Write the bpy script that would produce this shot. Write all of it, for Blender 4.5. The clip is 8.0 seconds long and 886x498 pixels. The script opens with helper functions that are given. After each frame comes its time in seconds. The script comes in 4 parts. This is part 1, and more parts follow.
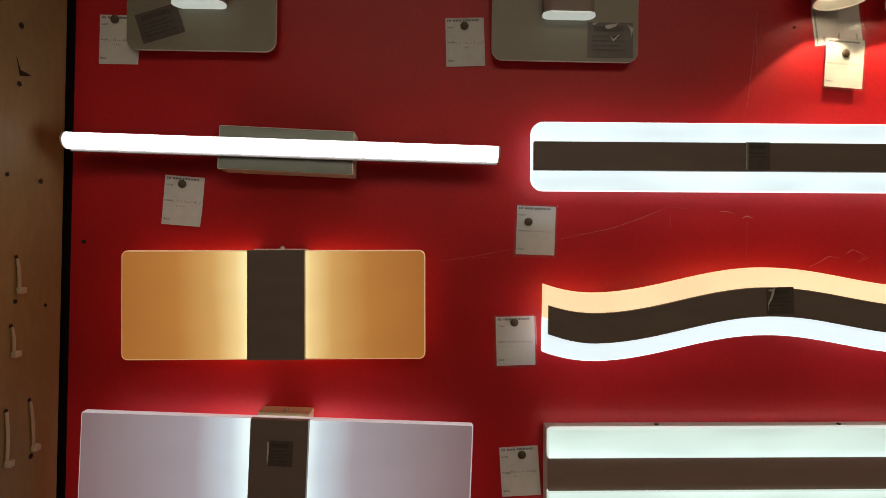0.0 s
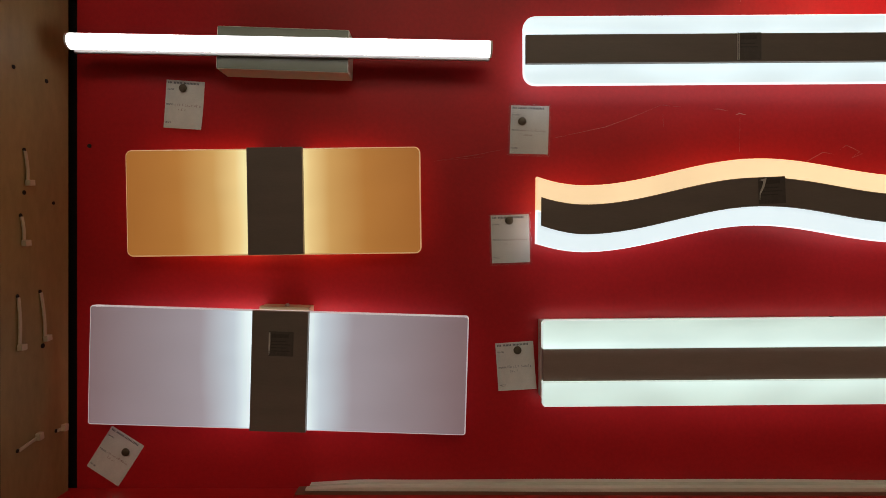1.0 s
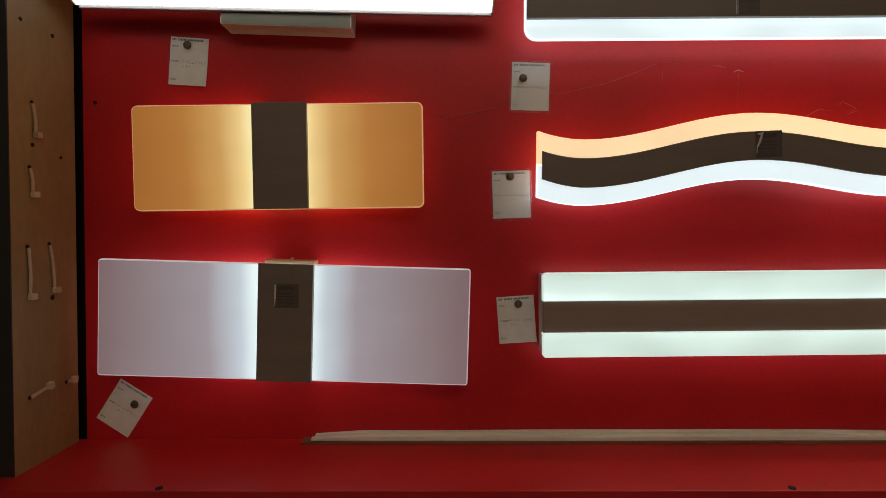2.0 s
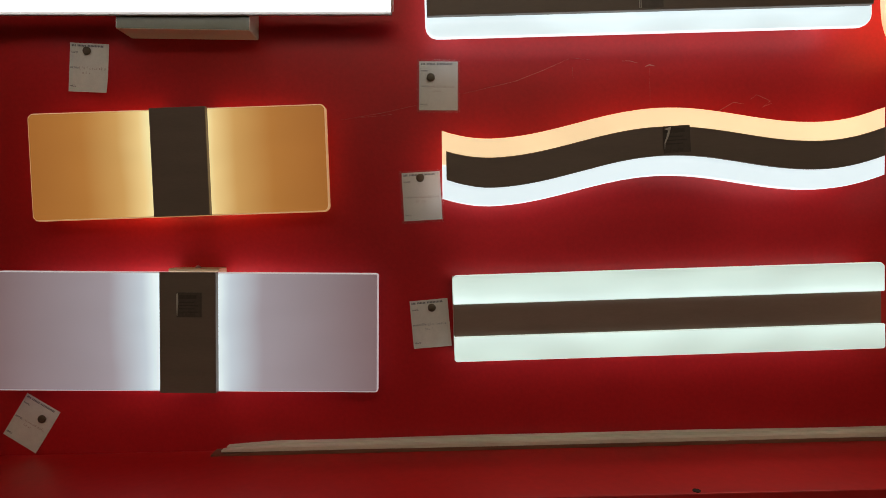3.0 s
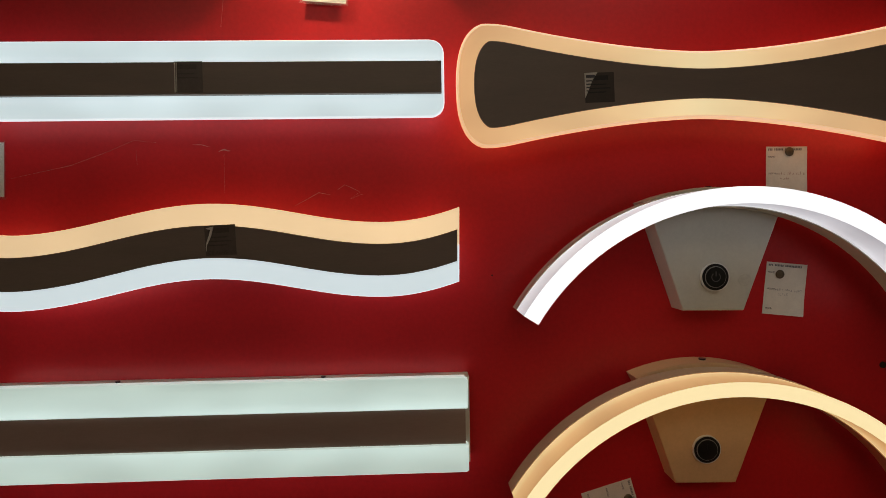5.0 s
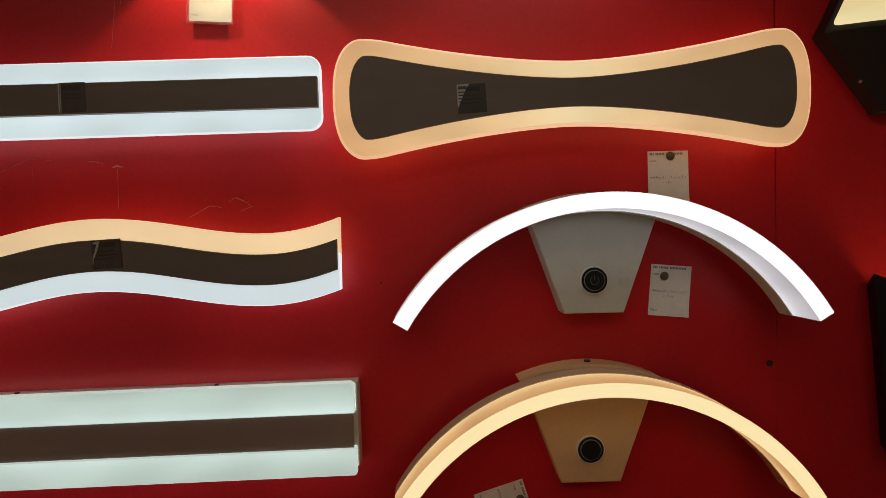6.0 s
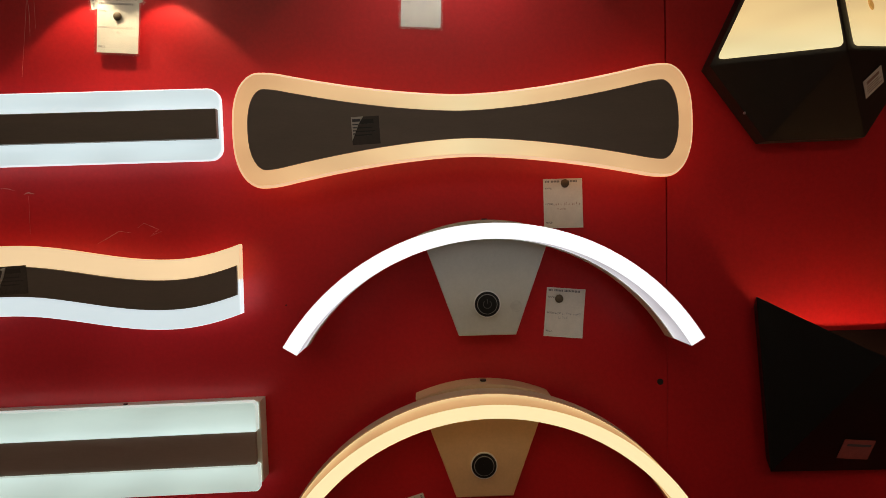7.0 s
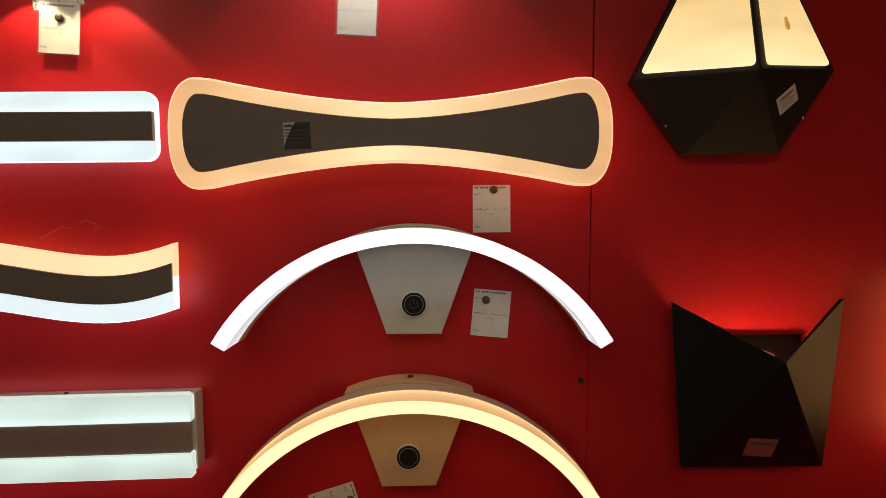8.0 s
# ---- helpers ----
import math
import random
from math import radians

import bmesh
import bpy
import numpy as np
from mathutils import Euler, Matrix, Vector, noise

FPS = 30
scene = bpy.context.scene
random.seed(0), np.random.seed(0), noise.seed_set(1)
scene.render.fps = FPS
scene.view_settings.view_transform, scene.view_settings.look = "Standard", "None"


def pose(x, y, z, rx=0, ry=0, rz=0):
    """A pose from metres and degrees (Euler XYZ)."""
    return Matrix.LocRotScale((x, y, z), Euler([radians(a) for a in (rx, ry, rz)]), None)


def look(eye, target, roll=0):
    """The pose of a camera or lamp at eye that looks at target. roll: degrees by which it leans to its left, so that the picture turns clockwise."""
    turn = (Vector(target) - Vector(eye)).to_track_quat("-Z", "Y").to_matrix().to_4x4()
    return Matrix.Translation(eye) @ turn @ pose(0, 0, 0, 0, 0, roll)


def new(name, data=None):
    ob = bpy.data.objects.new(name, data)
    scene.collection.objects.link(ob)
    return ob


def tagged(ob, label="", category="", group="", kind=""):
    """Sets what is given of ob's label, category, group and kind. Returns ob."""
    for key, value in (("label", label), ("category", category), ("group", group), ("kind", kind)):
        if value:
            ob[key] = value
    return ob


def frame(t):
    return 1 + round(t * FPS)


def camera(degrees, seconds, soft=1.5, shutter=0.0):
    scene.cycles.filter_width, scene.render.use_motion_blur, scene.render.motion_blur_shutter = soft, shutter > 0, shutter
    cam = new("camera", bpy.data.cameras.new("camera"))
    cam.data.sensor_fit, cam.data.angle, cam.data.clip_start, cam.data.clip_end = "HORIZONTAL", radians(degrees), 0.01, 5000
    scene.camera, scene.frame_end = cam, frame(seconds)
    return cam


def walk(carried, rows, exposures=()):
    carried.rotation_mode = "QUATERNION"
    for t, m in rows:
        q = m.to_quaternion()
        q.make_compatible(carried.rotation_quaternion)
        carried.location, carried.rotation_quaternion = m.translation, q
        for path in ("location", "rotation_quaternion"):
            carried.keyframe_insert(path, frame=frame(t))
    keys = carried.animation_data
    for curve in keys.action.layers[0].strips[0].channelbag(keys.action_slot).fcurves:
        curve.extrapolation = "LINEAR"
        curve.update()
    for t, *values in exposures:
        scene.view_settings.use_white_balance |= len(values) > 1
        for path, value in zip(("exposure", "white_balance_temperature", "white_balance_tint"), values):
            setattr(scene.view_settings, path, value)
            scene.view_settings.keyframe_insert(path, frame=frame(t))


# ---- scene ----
cam = camera(78.8, 8.0, soft=0.4)
PATH = [
    (0, (0.012, -0.013, 1.393), (0.046, 1.986, 1.402), 1.1),
    (0.2, (0.017, -0.016, 1.364), (0.015, 1.984, 1.397), 1.1),
    (0.5, (0.019, -0.017, 1.34), (0.024, 1.983, 1.354), 0.8),
    (0.7, (0.029, -0.02, 1.32), (0.027, 1.98, 1.313), 0.9),
    (1, (0.029, -0.025, 1.292), (0.027, 1.975, 1.267), 0.5),
    (1.2, (0.031, -0.03, 1.272), (0.027, 1.97, 1.24), 0.8),
    (1.5, (0.027, -0.035, 1.259), (0.026, 1.964, 1.215), 0.7),
    (1.7, (0.024, -0.036, 1.253), (0.031, 1.963, 1.202), 0.7),
    (2.8, (0.077, -0.031, 1.255), (0.063, 1.967, 1.17), -0.5),
    (3, (0.123, -0.024, 1.254), (0.133, 1.976, 1.199), -0.8),
    (3.2, (0.187, -0.019, 1.277), (0.211, 1.98, 1.219), -1.3),
    (3.5, (0.255, -0.01, 1.318), (0.264, 1.989, 1.268), -1.1),
    (3.8, (0.283, -0.009, 1.332), (0.259, 1.99, 1.306), -0.9),
    (4, (0.31, -0.009, 1.326), (0.281, 1.99, 1.303), -0.6),
    (4.2, (0.375, 0.007, 1.335), (0.364, 2.007, 1.314), -0.2),
    (4.5, (0.456, 0.03, 1.344), (0.446, 2.03, 1.312), -0.0),
    (4.7, (0.51, 0.037, 1.354), (0.506, 2.036, 1.309), -0.1),
    (5, (0.56, 0.035, 1.353), (0.616, 2.033, 1.304), -0.0),
    (5.2, (0.589, 0.028, 1.363), (0.634, 2.027, 1.321), -0.5),
    (6.3, (0.712, 0.014, 1.355), (0.749, 2.014, 1.32), -1.2),
    (6.5, (0.735, 0.008, 1.368), (0.768, 2.007, 1.329), -1.1),
    (6.8, (0.763, 0.0, 1.381), (0.814, 1.999, 1.355), -1.1),
    (7, (0.779, -0.005, 1.386), (0.833, 1.993, 1.332), -1.1),
    (7.3, (0.794, -0.014, 1.378), (0.858, 1.984, 1.304), -1.1),
    (7.5, (0.814, -0.025, 1.378), (0.874, 1.972, 1.275), -0.8),
    (8, (0.848, -0.031, 1.403), (0.924, 1.965, 1.3), 0.1),
]
EXPOSURES = [(0.0, 0.20), (0.7, 0.10), (1.5, 0.12), (3.0, 0.10), (3.5, -0.02), (4.0, -0.18), (4.5, -0.24), (5.0, -0.25), (6.5, -0.28), (7.0, -0.18), (7.5, -0.04), (8.0, 0.12)]
walk(cam, [(t, look(eye, target, roll)) for t, eye, target, roll in PATH], EXPOSURES)

WALL = 0.578     # front face of the red display board
LEDGE = 1.014    # top of the red ledge
SIDE = -0.386    # face of the plywood side panel

# ---- world ----
world = bpy.data.worlds.new("world")
scene.world = world
world.use_nodes = True
world.node_tree.nodes["Background"].inputs[0].default_value = (0.5, 0.45, 0.4, 1)
world.node_tree.nodes["Background"].inputs[1].default_value = 0.02


# ---- materials ----
def shader(name):
    m = bpy.data.materials.new(name)
    m.use_nodes = True
    return m, m.node_tree, m.node_tree.nodes["Principled BSDF"]


def link(tree, a, b):
    tree.links.new(a, b)


def add(tree, kind, **values):
    n = tree.nodes.new(kind)
    for k, v in values.items():
        n.inputs[k].default_value = v
    return n


def math_node(tree, op, a, b=None, clamp=False):
    n = tree.nodes.new("ShaderNodeMath")
    n.operation, n.use_clamp = op, clamp
    for k, v in ((0, a), (1, b)):
        if v is None:
            continue
        if isinstance(v, (int, float)):
            n.inputs[k].default_value = v
        else:
            link(tree, v, n.inputs[k])
    return n.outputs[0]


def ramp(tree, fac, stops):
    n = tree.nodes.new("ShaderNodeValToRGB")
    e = n.color_ramp.elements
    while len(e) < len(stops):
        e.new(0.5)
    for k, (p, c) in enumerate(stops):
        e[k].position, e[k].color = p, (*c, 1)
    link(tree, fac, n.inputs[0])
    return n.outputs[0]


def surface(name, color, rough=0.5, metal=0.0, vary=0.12, scale=30.0, fine=400.0, bump=0.05, stretch=(1, 1, 1), rough_vary=0.12, dist=0.001, spec=0.5):
    """A plain surface with cloudy colour changes, fine grain and relief."""
    m, t, p = shader(name)
    co = t.nodes.new("ShaderNodeTexCoord").outputs["Object"]
    mp = add(t, "ShaderNodeMapping", Scale=stretch)
    link(t, co, mp.inputs[0])
    big = add(t, "ShaderNodeTexNoise", Scale=scale, Detail=4.0, Roughness=0.6)
    small = add(t, "ShaderNodeTexNoise", Scale=fine, Detail=3.0, Roughness=0.6)
    link(t, mp.outputs[0], big.inputs["Vector"])
    link(t, mp.outputs[0], small.inputs["Vector"])
    both = math_node(t, "ADD", math_node(t, "MULTIPLY", big.outputs[0], 0.65), math_node(t, "MULTIPLY", small.outputs[0], 0.35))
    lo = tuple(c * (1 - 2 * vary) for c in color)
    hi = tuple(min(1, c * (1 + 2 * vary)) for c in color)
    link(t, ramp(t, both, [(0.3, lo), (0.7, hi)]), p.inputs["Base Color"])
    r = math_node(t, "ADD", rough - rough_vary / 2, math_node(t, "MULTIPLY", big.outputs[0], rough_vary))
    link(t, r, p.inputs["Roughness"])
    p.inputs["Metallic"].default_value = metal
    p.inputs["Specular IOR Level"].default_value = spec
    if bump:
        b = add(t, "ShaderNodeBump", Strength=bump, Distance=dist)
        link(t, small.outputs[0], b.inputs["Height"])
        link(t, b.outputs[0], p.inputs["Normal"])
    return m


def glow(name, color, strength, base=(0.75, 0.75, 0.73), rough=0.25, mottled=0.06, scale=14.0):
    """Frosted acrylic lit from within, a little uneven."""
    m, t, p = shader(name)
    p.inputs["Base Color"].default_value = (*base, 1)
    p.inputs["Roughness"].default_value = rough
    co = t.nodes.new("ShaderNodeTexCoord").outputs["Object"]
    n = add(t, "ShaderNodeTexNoise", Scale=scale, Detail=2.0)
    link(t, co, n.inputs["Vector"])
    p.inputs["Emission Color"].default_value = (*color, 1)
    link(t, math_node(t, "MULTIPLY", math_node(t, "ADD", 1 - mottled, math_node(t, "MULTIPLY", n.outputs[0], 2 * mottled)), strength), p.inputs["Emission Strength"])
    return m


def edge_lit(name, axis, start, end, stops, strength, base=(0.6, 0.58, 0.55), rough=0.3, centre=0.0, side=0, patchy=0.56):
    """Edge-lit acrylic: the LEDs sit along one edge, and the glow falls off away from them (side: 0 both ways, +1 or -1 one way)."""
    m, t, p = shader(name)
    p.inputs["Base Color"].default_value = (*base, 1)
    p.inputs["Roughness"].default_value = rough
    sep = t.nodes.new("ShaderNodeSeparateXYZ")
    co = t.nodes.new("ShaderNodeTexCoord").outputs["Object"]
    link(t, co, sep.inputs[0])
    d = math_node(t, "SUBTRACT", sep.outputs[axis], centre)
    d = math_node(t, "ABSOLUTE", d) if side == 0 else math_node(t, "MULTIPLY", d, side)
    n = add(t, "ShaderNodeTexNoise", Scale=9.0, Detail=2.0)
    link(t, co, n.inputs["Vector"])
    wob = math_node(t, "MULTIPLY", math_node(t, "SUBTRACT", n.outputs[0], 0.5), 0.16)
    f = math_node(t, "ADD", math_node(t, "DIVIDE", math_node(t, "SUBTRACT", d, start), end - start), wob, clamp=True)
    link(t, ramp(t, f, stops), p.inputs["Emission Color"])
    mp = add(t, "ShaderNodeMapping", Scale=(11.0, 1.0, 30.0))
    link(t, co, mp.inputs[0])
    patch = add(t, "ShaderNodeTexNoise", Scale=1.0, Detail=1.0)
    link(t, mp.outputs[0], patch.inputs["Vector"])
    link(t, math_node(t, "MULTIPLY", math_node(t, "ADD", 1 - patchy / 2, math_node(t, "MULTIPLY", patch.outputs[0], patchy)), strength), p.inputs["Emission Strength"])
    return m


RED = surface("red_paint", (0.53, 0.0150, 0.0195), rough=0.40, spec=0.3, vary=0.09, scale=6, fine=220, bump=0.08, rough_vary=0.16)
RED_LEDGE = surface("red_ledge_paint", (0.52, 0.014, 0.014), rough=0.42, vary=0.08, scale=7, fine=120, bump=0.06)
PLY = surface("plywood", (0.37, 0.245, 0.095), rough=0.6, vary=0.11, scale=9, fine=90, bump=0.10, stretch=(1, 1.6, 0.6))
GAP_SHADE = surface("gap_shade", (0.012, 0.010, 0.009), rough=0.8, vary=0.1)
# the shade on the case's room-facing fronts is put into this colour
FASCIA_SHADE = surface("shaded_fascia", (0.02, 0.017, 0.015), rough=0.6, vary=0.1)
BROWN = surface("brown_aluminium", (0.225, 0.172, 0.14), rough=0.42, metal=0.0, vary=0.05, scale=60, fine=900, bump=0.05, stretch=(0.2, 1, 1))
TAUPE = surface("taupe_aluminium", (0.33, 0.235, 0.197), rough=0.42, metal=0.0, vary=0.05, scale=60, fine=900, bump=0.05, stretch=(0.2, 1, 1))
WHITE_METAL = surface("white_metal", (0.62, 0.6, 0.52), rough=0.42, vary=0.04, scale=20, bump=0.03)
CREAM_METAL = surface("cream_metal", (0.74, 0.58, 0.36), rough=0.45, vary=0.05, scale=20, bump=0.03)
PLATE = surface("plate_metal", (0.30, 0.27, 0.20), rough=0.4, vary=0.05, scale=12)
BOX_FRONT_SHADED = surface("shaded_olive_front", (0.15, 0.15, 0.105), rough=0.45, vary=0.05, scale=20)
GREY_METAL = surface("grey_metal", (0.36, 0.35, 0.33), rough=0.4, metal=0.2, vary=0.05, scale=40)
SILVER = surface("brushed_silver", (0.6, 0.6, 0.6), rough=0.3, metal=1.0, vary=0.05, scale=60)
BRONZE = surface("dark_bronze", (0.020, 0.0125, 0.009), rough=0.5, spec=0.35, vary=0.15, scale=60, fine=1200, bump=0.2)
MATTE = surface("matte_black", (0.005, 0.003, 0.003), rough=0.95, spec=0.0, vary=0.1)
BLACK = surface("black_coating", (0.0045, 0.0036, 0.003), rough=0.45, spec=0.3, vary=0.15, scale=60, fine=1200, bump=0.25)
# pale housing metal with the warm arc's light tinted into its colour
WARM_LIT_METAL = surface("warm_lit_metal", (0.70, 0.46, 0.24), rough=0.45, vary=0.05, scale=20, bump=0.03)
RING = surface("pale_ring", (0.74, 0.72, 0.68), rough=0.3, metal=0.0, vary=0.05, scale=60)
MARK = surface("dim_mark", (0.14, 0.13, 0.12), rough=0.5, vary=0.05)
BUTTON = surface("black_plastic", (0.01, 0.01, 0.01), rough=0.3, vary=0.1)
PAPER = surface("card_paper", (0.76, 0.74, 0.68), rough=0.8, vary=0.05, scale=60, fine=700, bump=0.05)
PAPER_DARK = surface("film_sticker", (0.118, 0.092, 0.078), rough=0.35, vary=0.1, scale=90)
FILM_BLACK = surface("black_film", (0.055, 0.040, 0.033), rough=0.35, vary=0.1, scale=90)
FILM_PRINT = surface("film_print", (0.080, 0.063, 0.054), rough=0.5, vary=0.1, scale=200)
PAPER_PALE = surface("foil_sticker", (0.78, 0.70, 0.66), rough=0.4, vary=0.1, scale=90)
BOX_SIDE_LIT = surface("lit_box_side", (0.80, 0.76, 0.62), rough=0.45, vary=0.04, scale=20)
SMUDGE = surface("faint_stain", (0.56, 0.54, 0.465), rough=0.6, vary=0.08)
CAP_WHITE = surface("white_end_cap", (0.82, 0.82, 0.80), rough=0.4, vary=0.03)
PAPER_PINK = surface("pink_sticker", (0.36, 0.10, 0.09), rough=0.4, vary=0.1, scale=90)
AMBER_MARK = glow("amber_mark", (0.50, 0.24, 0.05), 0.9, base=(0.4, 0.25, 0.1), mottled=0.4, scale=300)
INK = surface("printed_ink", (0.10, 0.10, 0.11), rough=0.7, vary=0.1)
INK_HEAD = surface("heading_ink", (0.20, 0.20, 0.21), rough=0.7, vary=0.1)
INK_FAINT = surface("pencil_ink", (0.27, 0.27, 0.30), rough=0.7, vary=0.1)
INK_RED = surface("red_ink", (0.36, 0.22, 0.18), rough=0.7, vary=0.1)
TEAR = surface("torn_film", (0.75, 0.72, 0.66), rough=0.35, vary=0.1)
BRASS = surface("old_brass", (0.10, 0.075, 0.045), rough=0.42, metal=0.3, vary=0.15, scale=200)
NYLON = surface("nylon_tie", (0.62, 0.50, 0.34), rough=0.45, vary=0.05, scale=60)
HOLE = surface("hole_dark", (0.02, 0.012, 0.008), rough=0.9, vary=0.1)
SCRATCH = surface("bare_scratch", (0.60, 0.27, 0.23), rough=0.6, vary=0.2, scale=90)
TRIM = surface("pale_trim", (0.78, 0.76, 0.64), rough=0.5, vary=0.08, scale=30, stretch=(0.2, 1, 1))
TRIM_WOOD = surface("trim_wood", (0.22, 0.10, 0.06), rough=0.6, vary=0.12, scale=30, stretch=(0.2, 1, 1))
ROOM = surface("room_plaster", (0.34, 0.30, 0.26), rough=0.8, vary=0.06, scale=4)
ROOM_FLOOR = surface("room_tiles", (0.22, 0.2, 0.18), rough=0.4, vary=0.08, scale=4)

TUBE_GLOW = glow("tube_glow", (1.0, 0.98, 1.0), 2.4, mottled=0.02)
COOL_TOP = edge_lit("cool_acrylic", 2, 0.0148, 0.0365, [(0.0, (0.80, 0.95, 1.0)), (0.45, (0.70, 0.86, 0.90)), (1.0, (0.72, 0.85, 0.88))], 0.92)
COOL_EDGE = glow("cool_edge", (0.84, 0.95, 1.0), 1.0)
COOL_BACK = glow("cool_back", (0.85, 0.95, 1.0), 1.5)
MINT = edge_lit("mint_acrylic", 2, 0.0165, 0.0455, [(0.0, (0.74, 0.95, 0.90)), (0.3, (0.62, 0.80, 0.74)), (1.0, (0.52, 0.67, 0.60))], 0.92)
MINT_EDGE = glow("mint_edge", (0.62, 0.78, 0.72), 0.75)
MINT_BACK = glow("mint_back", (0.8, 0.95, 0.95), 3.4)
WARM_WAVE = glow("warm_wave", (1.0, 0.69, 0.37), 0.88, mottled=0.3, scale=8.0)
COOL_WAVE = glow("cool_wave", (0.76, 0.90, 0.95), 0.85, mottled=0.08, scale=9.0)
WARM_EDGE = glow("warm_edge", (1.0, 0.66, 0.34), 0.85)
WARM_BACK = glow("warm_back", (1.0, 0.55, 0.25), 1.15)
PEANUT = edge_lit("warm_ring", 0, 0.0, 0.23, [(0.0, (1.0, 0.80, 0.44)), (0.35, (0.94, 0.62, 0.31)), (1.0, (0.80, 0.43, 0.19))], 0.92, base=(0.45, 0.36, 0.28))
PEANUT_EDGE = glow("warm_ring_edge", (0.95, 0.52, 0.25), 0.95)
AMBER = edge_lit("amber_acrylic", 0, 0.0295, 0.158, [(0.0, (1.0, 0.85, 0.42)), (0.08, (0.86, 0.61, 0.25)), (0.25, (0.60, 0.33, 0.10)), (0.55, (0.43, 0.172, 0.036)), (1.0, (0.34, 0.118, 0.022))], 0.85, base=(0.20, 0.13, 0.06), patchy=0.16)
AMBER_EDGE = glow("amber_edge", (0.85, 0.42, 0.15), 0.45)
AMBER_BACK = edge_lit("amber_back", 0, 0.0295, 0.158, [(0.0, (1.0, 0.62, 0.3)), (0.3, (0.5, 0.25, 0.1)), (1.0, (0.14, 0.06, 0.02))], 1.7)
LILAC = edge_lit("lilac_acrylic", 0, 0.0295, 0.202, [(0.0, (0.85, 1.0, 1.0)), (0.10, (0.52, 0.60, 0.66)), (0.30, (0.30, 0.268, 0.30)), (1.0, (0.16, 0.104, 0.114))], 0.87, base=(0.30, 0.26, 0.27), patchy=0.16)
LILAC_EDGE = glow("lilac_edge", (0.7, 0.62, 0.66), 0.45)
LILAC_BACK = edge_lit("lilac_back", 0, 0.0295, 0.202, [(0.0, (0.9, 0.95, 1.0)), (0.3, (0.4, 0.4, 0.45)), (1.0, (0.07, 0.055, 0.06))], 1.8)
ARC_COOL = glow("arc_cool_front", (0.97, 0.97, 1.0), 1.25, mottled=0.02)
ARC_COOL_SIDE = edge_lit("arc_cool_side", 1, 0.046, 0.084, [(0.0, (0.95, 0.96, 1.0)), (0.35, (0.70, 0.71, 0.76)), (1.0, (0.52, 0.53, 0.58))], 0.9, base=(0.5, 0.5, 0.5), side=-1)
ARC_WARM = glow("arc_warm_front", (1.0, 0.80, 0.42), 1.08, mottled=0.02)
ARC_WARM_SIDE = edge_lit("arc_warm_side", 1, 0.046, 0.084, [(0.0, (1.0, 0.70, 0.34)), (0.35, (0.78, 0.46, 0.19)), (1.0, (0.58, 0.31, 0.11))], 0.95, base=(0.45, 0.36, 0.26), side=-1)
FACET = edge_lit("facet_glow", 2, 0.0, 0.12, [(0.0, (1.0, 0.87, 0.47)), (0.3, (0.92, 0.66, 0.30)), (1.0, (0.62, 0.38, 0.14))], 1.0, base=(0.3, 0.25, 0.18), side=1)
LED_WARM = glow("led_warm", (1.0, 0.62, 0.30), 66.0)
SHADE_GLOW = glow("shade_glow", (1.0, 0.52, 0.18), 2.2)
LED_SPOT = glow("led_spot", (1.0, 0.85, 0.6), 5.0)
LED_COOL = glow("led_cool", (0.85, 0.95, 0.85), 0.38)
FILL_GLOW = glow("fill_glow", (1.0, 0.84, 0.64), 1.9)


def clear_film():
    m, t, p = shader("clear_sleeve")
    t.nodes.remove(p)
    out = t.nodes["Material Output"]
    a = add(t, "ShaderNodeBsdfTransparent", Color=(0.99, 0.99, 0.99, 1))
    g = add(t, "ShaderNodeBsdfGlossy", Color=(0.9, 0.9, 0.9, 1), Roughness=0.18)
    d = add(t, "ShaderNodeBsdfDiffuse", Color=(0.6, 0.5, 0.48, 1))
    m1, m2 = add(t, "ShaderNodeMixShader", Fac=0.035), add(t, "ShaderNodeMixShader", Fac=0.02)
    link(t, a.outputs[0], m1.inputs[1]); link(t, g.outputs[0], m1.inputs[2])
    link(t, m1.outputs[0], m2.inputs[1]); link(t, d.outputs[0], m2.inputs[2])
    link(t, m2.outputs[0], out.inputs[0])
    return m


SLEEVE = clear_film()


# ---- building helpers ----
def thing(name, m, label, category, group="", kind=""):
    ob = new(name)
    ob.empty_display_size = 0.02
    ob.matrix_world = m
    return tagged(ob, label, category, group, kind)


def part(name, bm, material, parent=None, label="", smooth=False):
    """Links a bmesh as one mesh object under a thing or part. material: one, or a list for the faces' slots."""
    me = bpy.data.meshes.new(name)
    bmesh.ops.recalc_face_normals(bm, faces=bm.faces)
    bm.to_mesh(me)
    bm.free()
    for mat in material if isinstance(material, (list, tuple)) else [material]:
        me.materials.append(mat)
    if smooth:
        me.polygons.foreach_set("use_smooth", [True] * len(me.polygons))
    ob = new(name, me)
    ob.parent = parent
    if label:
        ob["label"] = label
    return ob


def box(x0, x1, y0, y1, z0, z1, bevel=0.0, bm=None):
    own = bm or bmesh.new()
    r = bmesh.ops.create_cube(own, size=1, matrix=Matrix.Translation(((x0 + x1) / 2, (y0 + y1) / 2, (z0 + z1) / 2)) @ Matrix.Diagonal((x1 - x0, y1 - y0, z1 - z0, 1)))
    if bevel:
        es = list({e for v in r["verts"] for e in v.link_edges})
        bmesh.ops.bevel(own, geom=es, offset=bevel, segments=2, affect="EDGES", profile=0.6)
    return own


